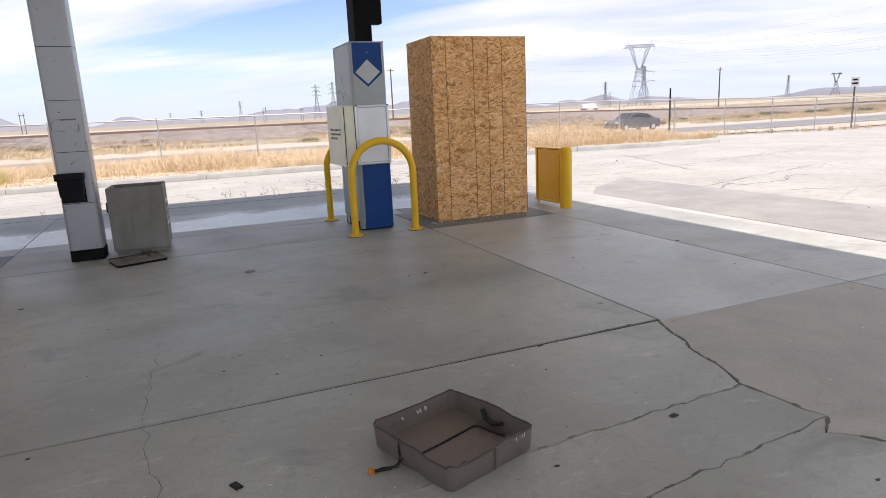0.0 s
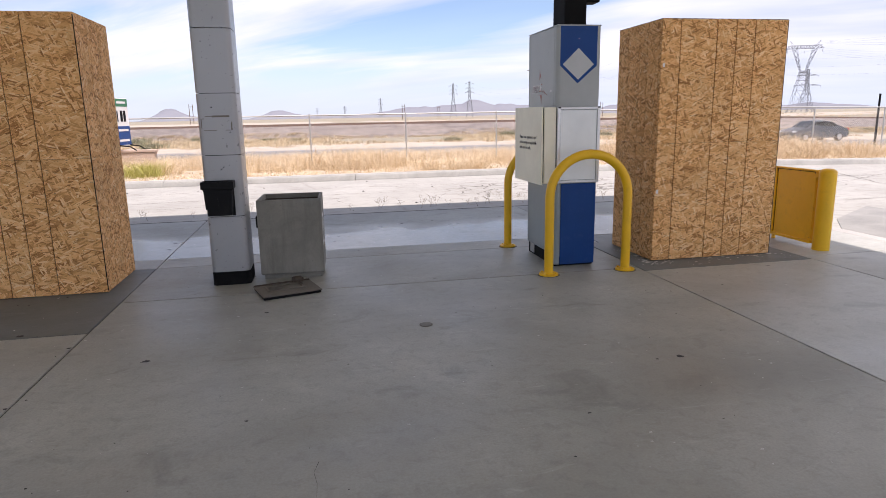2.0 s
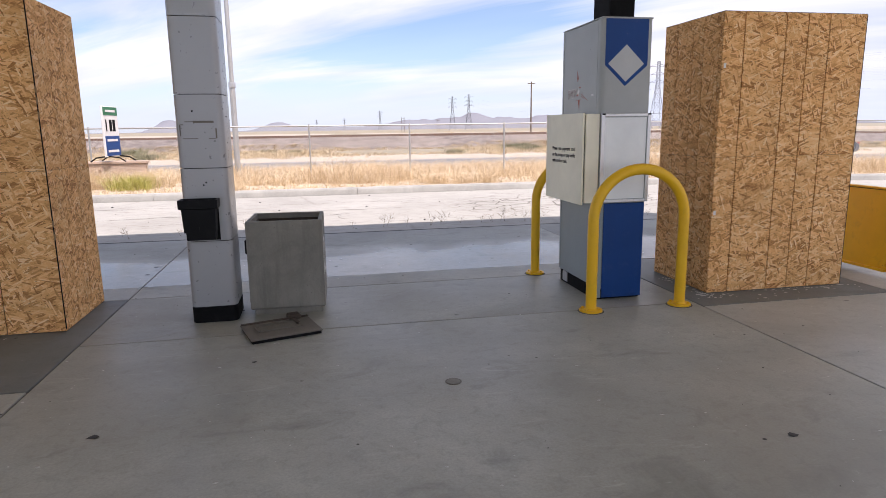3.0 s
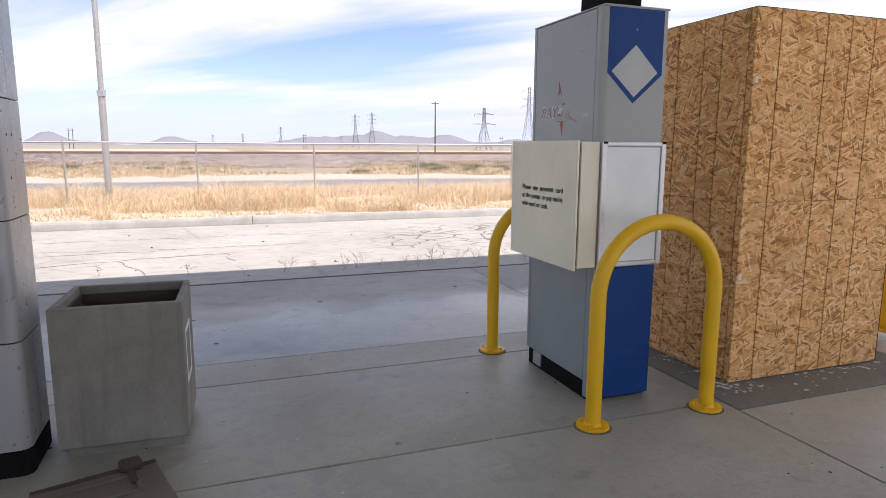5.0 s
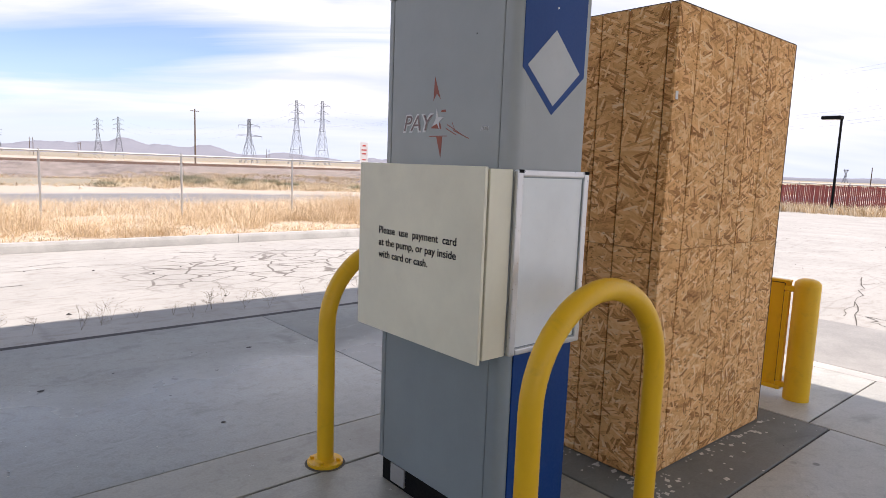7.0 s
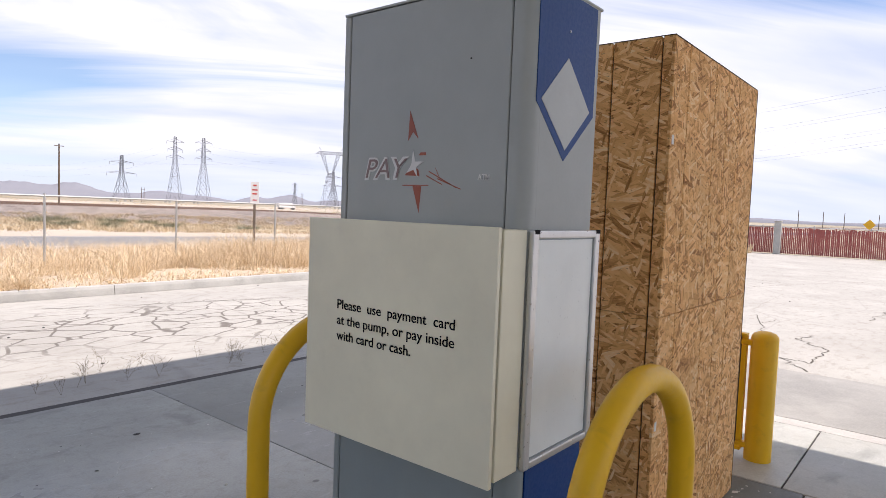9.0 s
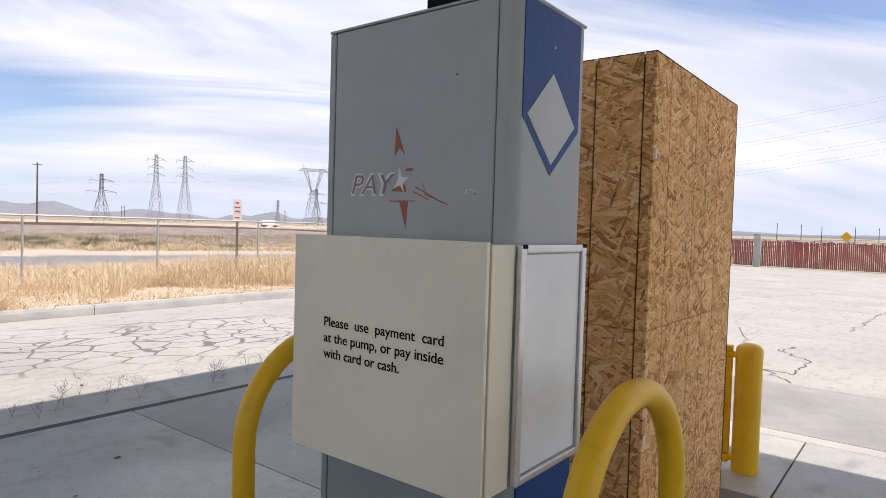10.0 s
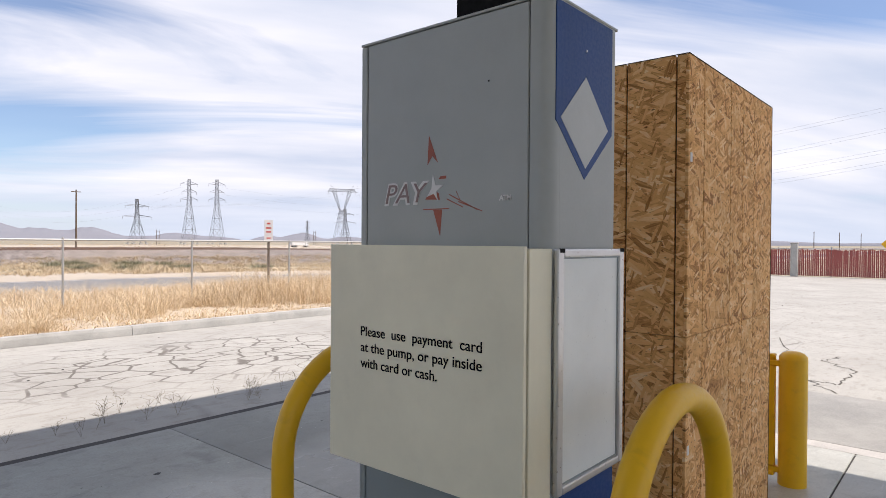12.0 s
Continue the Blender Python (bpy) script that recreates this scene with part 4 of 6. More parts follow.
def road_sign(x, y, w, h, top, plate, rz, label, post=M_WOOD, bars_at=(), ink=None):
    z = land(x, y) - 0.02
    ob = thing("road_sign", x, y, z, rz, label, "sign")
    part("post", box(-0.045, 0.045, -0.03, 0.03, 0, top - z - 0.02, 0.004), post, ob)
    p = part("plate", box(-w / 2, w / 2, -0.045, -0.036, top - z - h, top - z, 0.003), plate, ob)
    for u0, u1, v0, v1 in bars_at:
        part("lettering", box(u0 * w - w / 2, u1 * w - w / 2, -0.049, -0.044, top - z - h + v0 * h, top - z - h + v1 * h), ink, p)
    return ob


road_sign(14.2, 27.0, 0.30, 0.80, 2.43, M_SIGN, -32, "narrow white no-parking sign with red lettering on a wooden post",
          bars_at=((0.3, 0.7, 0.8, 0.87), (0.18, 0.82, 0.6, 0.66), (0.22, 0.78, 0.42, 0.48), (0.25, 0.75, 0.14, 0.19)), ink=M_SIGN_RED)
road_sign(37.4, 25.6, 0.44, 0.56, 2.42, M_SIGN, -50, "white square road sign with dark lettering on a wooden post", bars_at=((0.2, 0.8, 0.62, 0.8), (0.15, 0.85, 0.25, 0.42)), ink=M_INK)
ys = thing("warning_sign", *at(84.2, 90), -0.4, -84, "yellow diamond warning sign on a thin post", "sign")
part("post", box(-0.05, 0.05, -0.04, 0.04, 0, 1.9), M_GALV, ys)
part("plate", box(-0.45, 0.45, -0.07, -0.05, -0.45, 0.45, 0.01, m=pose(0, 0, 2.25, 0, 45, 0)), M_SIGN_YELLOW, ys)
stake = thing("dark_post", 20.95, 22.75, land(21, 22.7), 0, "thin dark wooden post standing at the fence", "post")
part("shaft", cyl(0, 0, 0, 2.15, 0.045, 0.035, 8), M_BLACK, stake)
part("cap", cyl(0, 0, 2.15, 2.18, 0.05, 0.03, 8), M_BLACK, stake)

flag = thing("metal_pole", -2.46, 23.2, 0.0, 0, "tall galvanised pole behind the dry grass", "pole")
lean = pose(0, 0, 0, 0, 0.15, 0)
part("lower_tube", cyl(0, 0, 0, 2.9, 0.085, seg=14, m=lean), M_GALV, flag)
part("upper_tube", cyl(0, 0, 2.9, 9.5, 0.065, 0.06, 14, m=lean), M_GALV, flag)
part("clamp", cyl(0, 0, 2.8, 2.95, 0.105, seg=14, m=lean), M_ALU, flag)
part("cap", cyl(0, 0, 9.5, 9.56, 0.07, 0.03, 14, m=lean), M_ALU, flag)

# price sign on its low brick wall
wall = thing("brick_wall", -6.2, 21.2, 0.08, 4, "low tan brick wall in the dry verge", "wall", kind="structure")
part("core", box(-1.6, 1.6, -0.152, 0.152, 0, 0.62), M_BRICK, wall)
bm_cache = {}
for row in range(8):
    for i in range(17):
        u = -1.62 + i * 0.2 + (0.1 if row % 2 else 0)
        a, b = max(u, -1.62), min(u + 0.19, 1.62)
        if b - a < 0.05:
            continue
        key = round(b - a, 3)
        if key not in bm_cache:
            ob = part("brick", box(0, b - a, -0.16, 0.16, 0, 0.068, 0.004), M_BRICK, wall)
            bm_cache[key] = ob.data
        else:
            ob = new("brick", bm_cache[key])
            ob.parent = wall
        ob.location = (a, 0, row * 0.078)
part("coping", box(-1.66, 1.66, -0.19, 0.19, 0.625, 0.69, 0.008), M_BRICK, wall)
ps = thing("price_sign", -5.36, 21.15, 0.775, 81, "faded fuel price sign board on a black tube stand", "sign")
part("board", box(-0.40, 0.40, -0.03, 0.03, 0.12, 1.42, 0.01), M_SIGN, ps)
part("green_header", box(-0.385, 0.385, -0.036, -0.029, 1.19, 1.40), M_GREEN, ps)
part("blue_panel", box(-0.385, 0.385, -0.036, -0.029, 0.15, 0.66), M_BLUE, ps)
for u in (-0.3, -0.1, 0.08):
    part("price_figure", box(u, u + 0.05 if u < -0.2 else u + 0.13, -0.038, -0.03, 0.78, 1.08), M_INK, ps)
part("lettering", box(-0.26, 0.26, -0.041, -0.035, 1.27, 1.33), M_SIGN, ps)
for v in (0.52, 0.24):
    part("lettering", box(-0.3, 0.28, -0.041, -0.035, v, v + 0.06), M_SIGN, ps)
for s in (-1, 1):
    part("foot", tube([(s * 0.3, -0.45, 0.0), (s * 0.3, -0.3, 0.1), (s * 0.3, 0, 0.14), (s * 0.3, 0.3, 0.1), (s * 0.3, 0.45, 0.0)], 0.018, 8), M_BLACK, ps)


# car on the road
def make_car(x, y, rz):
    car = thing("car", x, y, land(x, y) + 0.015, rz, "dark grey hatchback car on the road", "car")
    prof = [(-2.28, 0.42), (-2.3, 0.7), (-2.22, 0.92), (-1.75, 1.05), (-0.95, 1.42), (-0.2, 1.53), (0.5, 1.46), (1.2, 1.02), (1.95, 0.88), (2.28, 0.7), (2.32, 0.42), (2.2, 0.26), (-2.15, 0.26)]
    bm = bmesh.new()
    rows = []
    for yy, inset in ((-0.9, 0.0), (-0.55, 0.0), (0.55, 0.0), (0.9, 0.0)):
        rows.append([bm.verts.new((px * (0.96 if abs(yy) > 0.8 else 1), yy * (1 - 0.26 * smooth(0.95, 1.5, pz)), pz - (0.05 if abs(yy) > 0.8 and pz > 0.9 else 0))) for px, pz in prof])
    n = len(prof)
    for a, b in zip(rows[:-1], rows[1:]):
        for i in range(n):
            j = (i + 1) % n
            bm.faces.new((a[i], a[j], b[j], b[i]))
    bm.faces.new(rows[0][::-1])
    bm.faces.new(rows[-1])
    bmesh.ops.recalc_face_normals(bm, faces=bm.faces[:])
    bmesh.ops.bevel(bm, geom=bm.edges[:], offset=0.03, segments=2, affect='EDGES')
    body = part("body", bm, M_CARPAINT, car, smooth=True)
    for s in (-1, 1):
        mm = Matrix(((1, 0, 0, 0), (0, 0, s, 0), (0, 1, 0, 0), (0, 0, 0, 1)))
        part("side_window", prism([(-1.45, 1.08), (-0.9, 1.35), (-0.2, 1.43), (-0.2, 1.05)], 0.735, 0.80, m=mm), M_GLASS_DARK, body)
        part("side_window", prism([(-0.14, 1.05), (-0.14, 1.43), (0.45, 1.37), (1.0, 1.04)], 0.735, 0.80, m=mm), M_GLASS_DARK, body)
        part("headlight", box(1.98, 2.24, s * 0.7 - 0.14, s * 0.7 + 0.14, 0.66, 0.78, 0.03), M_SIGN, body)
        part("tail_light", box(-2.3, -2.12, s * 0.68 - 0.16, s * 0.68 + 0.16, 0.78, 0.92, 0.03), M_SIGN_RED, body)
        part("mirror", box(0.72, 0.86, s * 0.98 - 0.09, s * 0.98 + 0.09, 0.98, 1.1, 0.03), M_CARPAINT, body)
    part("windscreen", prism([(-0.62, 0.55), (0.62, 0.55), (0.68, 1.22), (-0.68, 1.22)], 0, 0.02, m=pose(0, 0, 0.98, 0, 0, 0) @ Matrix(((0, 1, 0, 0.0), (1, 0, 0, 0), (0, -0.62, 0.8, 0.82), (0, 0, 0, 1)))), M_GLASS_DARK, body)
    for wx in (-1.4, 1.4):
        for s in (-1, 1):
            ax = pose(wx, s * 0.86, 0.33, 90, 0, 0)
            wheel = part("wheel", cyl(0, 0, -0.11, 0.11, 0.33, seg=28, bevel=0.03, m=ax), M_TYRE, car, smooth=True)
            part("rim", cyl(0, 0, -0.115, 0.115, 0.21, seg=16, bevel=0.015, m=ax), M_ALU, wheel)
    return car


make_car(29.7, 35.9, 180).scale = (0.83, 0.83, 0.83)
truck = thing("white_truck", *at(36.6, 255), -0.4, 0, "small white truck far off on the plain", "truck")
truck.scale = (0.75, 0.75, 0.75)
part("box_body", box(-5, 3.2, -1.2, 1.2, 0.9, 3.3, 0.08), M_SIGN, truck)
cab = part("cab", box(3.4, 5.4, -1.15, 1.15, 0.6, 2.6, 0.2), M_SIGN, truck)
part("window", box(4.2, 5.1, -1.17, 1.17, 1.7, 2.3), M_GLASS_DARK, cab)
for wx in (-3.6, -2.4, 4.3):
    part("wheel", cyl(0, 0, -1.2, 1.2, 0.5, seg=14, m=pose(wx, 0, 0.5, 90, 0, 0)), M_TYRE, truck)


# ---- forecourt things ----
def board_box(name, x0, x1, y0, y1, h, lines_front, lines_side, seam, label):
    """A boarded-up crate: sheets cut in strips, a lid, a dark block behind the grooves."""
    ob = thing(name, x0, y0, 0, 0, label, "crate", "boarded-up crates")
    w, d, t = x1 - x0, y1 - y0, 0.014
    part("inner_frame", box(t, w - t, t, d - t, 0.02, h - 0.02), M_GROOVE, ob)
    part("lid", box(t + 0.001, w - t - 0.001, t + 0.001, d - t - 0.001, h - 0.016, h - 0.003), M_OSB, ob)
    g = 0.0038

    def face(cuts, make):
        for a, b in zip(cuts[:-1], cuts[1:]):
            for z0, z1 in ((0.006, seam - 0.001), (seam + 0.001, h)):
                ga = g if a > 0.001 else 0
                gb = g if b < cuts[-1] - 0.001 else 0
                part("panel", make(a + ga, b - gb, z0, z1), M_OSB, ob)

    face([0] + lines_front + [w], lambda a, b, z0, z1: box(a, b, 0, t, z0, z1, 0.0018))
    face([0] + [w - v for v in lines_front[::-1]] + [w], lambda a, b, z0, z1: box(a, b, d - t, d, z0, z1, 0.0018))
    face([0] + lines_side + [d], lambda a, b, z0, z1: box(0, t, a + (t if a == 0 else 0), b - (t if b == d else 0), z0, z1, 0.0018))
    face([0] + lines_side + [d], lambda a, b, z0, z1: box(w - t, w, a + (t if a == 0 else 0), b - (t if b == d else 0), z0, z1, 0.0018))
    return ob


crate = board_box("board_crate", 3.32, 4.72, 7.862, 8.78, 2.44, [0.20, 0.60, 0.815, 1.03], [0.055, 0.28, 0.445, 0.70], 1.225, "tall crate of raw strand board hiding a fuel pump")
for x, z in ((0.03, 2.0), (0.025, 0.735)):
    part("paper_tag", box(x - 0.011, x + 0.011, -0.003, -0.0005, z - 0.02, z + 0.02), M_SIGN, crate, "small white paper tag")
part("edge_strip", box(1.398, 1.4035, -0.002, 0.003, 0.01, 2.44), M_GROOVE, crate, "thin dark strip along the board edge")
part("edge_strip", box(0.0, 1.397, -0.0012, 0.004, 2.4405, 2.4435), M_GROOVE, crate)
part("edge_strip", box(-0.0012, 0.004, 0.005, 0.918, 2.4405, 2.4435), M_GROOVE, crate)
crate2 = board_box("board_crate", -3.46, -2.056, 8.044, 8.95, 2.47, [0.20, 0.60, 0.79, 0.99], [0.3, 0.6], 1.235, "tall crate of raw strand board with a dark corner gap")
part("corner_gap", box(1.400, 1.4065, -0.0025, 0.004, 0.02, 2.45), M_BLACK, crate2, "dark gap at the corner")
for z in (1.62, 1.72, 1.8, 0.72, 0.82):
    part("splinter", box(1.399, 1.409, -0.004, 0.006, z, z + 0.045), M_OSB_EDGE, crate2)


def hoop(x, y, label):
    ob = thing("guard_hoop", x, y, 0, 0, label, "guard rail", "yellow guard hoops")
    R, z = 0.4025, 0.76
    pts = [(-R, 0, 0.01), (-R, 0, 0.22)] + [(-R * math.cos(a), 0, z + R * math.sin(a)) for a in [math.pi * i / 22 for i in range(23)]] + [(R, 0, 0.22), (R, 0, 0.01)]
    part("pipe", tube(pts, 0.0445, 20), M_YELLOW, ob, smooth=True)
    for s in (-1, 1):
        f = part("flange", cyl(s * R, 0, 0, 0.02, 0.095, seg=28, bevel=0.004), M_YELLOW, ob)
        for k in range(4):
            a = radians(45 + 90 * k)
            part("bolt", cyl(s * R + 0.072 * math.cos(a), 0.072 * math.sin(a), 0.02, 0.034, 0.011, seg=6), M_YELLOW, f)
        # A thin disc stands for the dark dirt stain round the flange.
        part("grout_ring", cyl(s * R, 0, 0.0004, 0.004, 0.109, 0.100, seg=18), M_SPALL, f, "ring of dark dirt round the flange")
        part("weld", cyl(s * R, 0, 0.02, 0.032, 0.056, 0.046, seg=20), M_YELLOW, f)
    return ob


hp = hoop(2.475, 7.59, "yellow painted steel guard hoop bolted to the slab")
copy_thing(hp, pose(2.495, 9.02, 0))

# bollard with its swung-open plate
bol = thing("bollard", 5.385, 7.865, 0, 0, "yellow steel bollard with a hinged plate", "bollard")
part("shaft", cyl(0, 0, 0, 0.855, 0.088, seg=32), M_YELLOW, bol, smooth=True)
dome = [(0.088, 0.855), (0.085, 0.872), (0.07, 0.89), (0.04, 0.902), (0.0, 0.906)]
bm = bmesh.new()
prev = None
for r, z in dome:
    ring = [bm.verts.new((r * math.cos(2 * math.pi * k / 32), r * math.sin(2 * math.pi * k / 32), z)) for k in range(32)] if r else [bm.verts.new((0, 0, z))]
    if prev:
        for k in range(32):
            bm.faces.new((prev[k], prev[(k + 1) % 32], ring[(k + 1) % 32], ring[k]) if r else (prev[k], prev[(k + 1) % 32], ring[0]))
    prev = ring
part("dome", bm, M_YELLOW, bol, smooth=True)
plate = part("plate", box(-0.04, -0.015, 0.100, 0.76, 0.07, 0.87, 0.006), M_YELLOW, bol)
for z in (0.075, 0.80):
    part("hinge_strap", box(-0.055, -0.005, 0.06, 0.14, z, z + 0.04, 0.006), M_YELLOW, plate)
part("lip", box(-0.062, 0.0, 0.102, 0.76, 0.862, 0.88, 0.004), M_YELLOW, plate)
part("stile", box(-0.058, -0.038, 0.102, 0.135, 0.12, 0.80, 0.003), M_YELLOW, plate)
part("stile", box(-0.058, -0.038, 0.725, 0.76, 0.08, 0.86, 0.003), M_YELLOW, plate)
part("foot", box(-0.04, -0.015, 0.70, 0.74, 0.0, 0.075), M_YELLOW, plate)
part("bottom_rail", box(-0.07, -0.012, 0.10, 0.76, 0.055, 0.082, 0.005), M_YELLOW, plate)
# Raised dark strips draw the gap and shadow lines round the panel.
for y0, y1, z0, z1 in ((0.137, 0.143, 0.10, 0.855), (0.717, 0.723, 0.10, 0.855), (0.1435, 0.7165, 0.852, 0.858)):
    part("seam", box(-0.0425, -0.0395, y0, y1, z0, z1), M_GROOVE, plate, "dark strip painted in for a shaded seam")

# payment tower
TX0, TX1, TY0, TY1, TH = 2.24, 2.685, 7.895, 8.73, 2.372
tower = thing("payment_tower", TX0, TY0, 0, 0, "grey and blue pay-at-the-pump tower of sheet metal panels", "payment tower")
W, D = TX1 - TX0, TY1 - TY0


def upright(points, y0, y1):
    """An outline in x, z made a plate from y0 to y1."""
    return prism([(x, -z) for x, z in points], y0, y1, m=Matrix(((1, 0, 0, 0), (0, 0, 1, 0), (0, -1, 0, 0), (0, 0, 0, 1))))


R = 0.045
rounded = [(R - R * math.sin(a), R - R * math.cos(a)) for a in [math.pi / 2 * i / 7 for i in range(7, -1, -1)]]
part("core", prism([(0.02, 0.05), (W - 0.02, 0.05), (W - 0.02, D - 0.02), (0.02, D - 0.02)], 0.0, TH - 0.01), M_BLACK, tower)
corner = [(0.0, 0.072)] + rounded + [(0.0575, 0.0), (0.0575, 0.03), (0.03, 0.055), (0.03, 0.072)]
up_ = part("upper_housing", prism([(0.058, 0), (W - 0.012, 0), (W, 0.012), (W, D), (0.03, D), (0.03, 0.06)], 1.58, TH, 0.0), M_GREY, tower)
part("corner_trim", prism(corner, 1.60, TH), M_GREY, tower, smooth=True)
part("side_panel", box(0, 0.03, 0.078, D - 0.036, 1.60, TH - 0.003, 0.003), M_GREY, tower)
part("rear_trim", box(0, 0.03, D - 0.030, D, 1.60, TH - 0.003, 0.003), M_GREY, tower)
part("cap", box(-0.002, W + 0.004, -0.003, D + 0.002, TH, TH + 0.009, 0.002), M_GREY, tower)
lower = part("lower_housing", prism([(0.062, 0.004), (W - 0.004, 0.004), (W - 0.004, D - 0.004), (0.03, D - 0.004), (0.03, 0.06)], 0.10, 0.87), M_GREY_LOW, tower)
part("corner_trim", prism(corner, 0.02, 0.86), M_GREY_LOW, tower, smooth=True)
part("side_panel", box(0, 0.03, 0.078, D - 0.036, 0.12, 0.86, 0.003), M_GREY_LOW, tower)
part("rear_trim", box(0, 0.03, D - 0.030, D, 0.12, 0.86, 0.003), M_GREY_LOW, tower)
part("plinth", box(0.012, W - 0.01, 0.03, D - 0.02, 0.0, 0.12), M_BLACK, tower)
part("foot_bracket", box(0.002, 0.012, D - 0.21, D - 0.10, 0.02, 0.115), M_GALV, tower)
part("blue_panel", box(0.064, W - 0.008, -0.003, 0.004, 0.02, 0.853, 0.002), M_BLUE, lower)
part("mid_housing", box(0.03, W - 0.01, 0.02, D - 0.01, 0.86, 1.60), M_GREY, tower)
# chevron and diamond on the upper front
chev = [(0.012, TH - 0.004), (0.405, TH - 0.004), (0.405, 2.0), (0.2085, 1.832), (0.012, 2.0)]
chev = [(x + 0.02 if x < 0.1 else x + 0.005, z) for x, z in chev]
part("blue_chevron", upright(chev, -0.0012, 0.002), M_BLUE, up_)
dia = [(0.218, 2.165), (0.222 + 0.157, 2.012), (0.218, 1.868), (0.058, 2.012)]
part("pale_diamond", upright(dia, -0.0024, -0.0010), M_GREY_LIGHT, up_)
part("screw", cyl(0.22, 2.25, -0.004, -0.001, 0.004, seg=10, m=Matrix(((1, 0, 0, 0), (0, 0, 1, 0), (0, 1, 0, 0), (0, 0, 0, 1)))), M_ALU, up_)
# white snap frame on the front
fr = part("poster_board", box(0.012, W + 0.0, -0.022, 0.02, 0.868, 1.602, 0.002), M_WHITE, tower, "plain white board in an aluminium snap frame")
for x0, x1, z0, z1 in ((0.002, 0.036, 0.862, 1.608), (W - 0.024, W + 0.008, 0.862, 1.608)):
    part("frame_bar", box(x0, x1, -0.033, -0.012, z0, z1, 0.006, seg=2), M_ALU, fr)
for z0, z1 in ((0.862, 0.888), (1.582, 1.608)):
    part("frame_bar", box(0.036, W - 0.024, -0.033, -0.012, z0, z1, 0.006, seg=2), M_ALU, fr)
# Strips colour in the shaded gap between board and frame bars.
for x0, x1, z0, z1 in ((0.0365, 0.040, 0.89, 1.58), (W - 0.0285, W - 0.0245, 0.89, 1.58), (0.0405, W - 0.029, 0.889, 0.893), (0.0405, W - 0.029, 1.577, 1.581)):
    part("gasket", box(x0, x1, -0.0235, -0.0215, z0, z1), M_GREY_LOW, fr)
for x in (0.022, W - 0.008):
    part("corner_piece", box(x - 0.014, x + 0.014, -0.034, -0.03, 1.596, 1.609), M_BLACK, fr)
# cream cabinet on the side
cab_ = part("cabinet", box(-0.126, -0.003, -0.012, 0.822, 0.862, 1.608, 0.002), M_CREAM, tower, "cream sheet-metal cabinet")
door = part("cabinet_door", box(-0.155, -0.138, -0.012, 0.826, 0.848, 1.615, 0.002), M_CREAM, cab_)
part("shadow_gap", box(-0.1381, -0.1259, 0.004, 0.815, 0.87, 1.600), M_BLACK, cab_)
part("bolt_hole", box(-0.09, -0.02, 0.62, 0.68, 0.85, 0.8625), M_BLACK, cab_)


def lettering(text, x, y, z, size, width, parent, material, name="lettering", shear=0.0, bold=0.0):
    """Words on a face that looks towards -x; y is where the first letter stands."""
    cu = bpy.data.curves.new(name, 'FONT')
    cu.body, cu.size, cu.extrude, cu.shear, cu.offset = text, 1.0, 0.004, shear, bold
    tmp = new("lettering_tmp", cu)
    dg = bpy.context.evaluated_depsgraph_get()
    me = bpy.data.meshes.new_from_object(tmp.evaluated_get(dg))
    bpy.data.objects.remove(tmp)
    xs = [v.co.x for v in me.vertices]
    k = width / (max(xs) - min(xs))
    lo = min(xs)
    for v in me.vertices:
        u, h, e = (v.co.x - lo) * k, v.co.y * size, v.co.z
        v.co = (x - 0.0012 + e * 0.15, y - u, z + h)
    # one object a letter: loose pieces, with dots joined to the stroke below them
    root = list(range(len(me.vertices)))

    def top(k):
        while root[k] != k:
            k = root[k]
        return k

    for e in me.edges:
        root[top(e.vertices[0])] = top(e.vertices[1])
    runs = {}
    for v in me.vertices:
        r = runs.setdefault(top(v.index), [9.0, -9.0])
        r[0], r[1] = min(r[0], -v.co.y), max(r[1], -v.co.y)
    letters = []
    for key, (a, b) in sorted(runs.items(), key=lambda q: q[1][0]):
        if letters and a < letters[-1][1] - 0.3 * (b - a) and shear == 0.0:
            letters[-1][1] = max(b, letters[-1][1])
            letters[-1][2].add(key)
        else:
            letters.append([a, b, {key}])
    for a, b, keys in letters:
        ids = [v.index for v in me.vertices if top(v.index) in keys]
        at_ = {k: n for n, k in enumerate(ids)}
        raw("letter", [me.vertices[k].co for k in ids], [[at_[k] for k in p.vertices] for p in me.polygons if p.vertices[0] in at_], material, parent)
    bpy.data.meshes.remove(me)


lettering("Please  use  payment  card", -0.155, 0.660, 1.299, 0.047, 0.528, door, M_INK, bold=0.006)
lettering("at the pump, or pay inside", -0.155, 0.660, 1.244, 0.047, 0.528, door, M_INK, bold=0.006)
lettering("with card or cash.", -0.155, 0.660, 1.189, 0.047, 0.352, door, M_INK, bold=0.006)
side = [o for o in tower.children if o.name.startswith("side_panel")][0]
lettering("PAY", 0.0, 0.705, 1.764, 0.104, 0.222, side, M_SIGN, shear=0.25, bold=0.055)
lettering("PAY", -0.0015, 0.698, 1.766, 0.100, 0.208, side, M_STAR_GREY, shear=0.25, bold=-0.004)
lettering("ATM", 0.0, 0.184, 1.760, 0.024, 0.046, side, M_SIGN, bold=0.02)


def flat_star(points, material, name, x=-0.001):
    bm = bmesh.new()
    hi = [bm.verts.new((x, a, b)) for a, b in points]
    lo = [bm.verts.new((0.002, a, b)) for a, b in points]
    bm.faces.new(hi)
    for i in range(len(points)):
        j = (i + 1) % len(points)
        bm.faces.new((hi[i], hi[j], lo[j], lo[i]))
    bmesh.ops.recalc_face_normals(bm, faces=bm.faces[:])
    return part(name, bm, material, side)


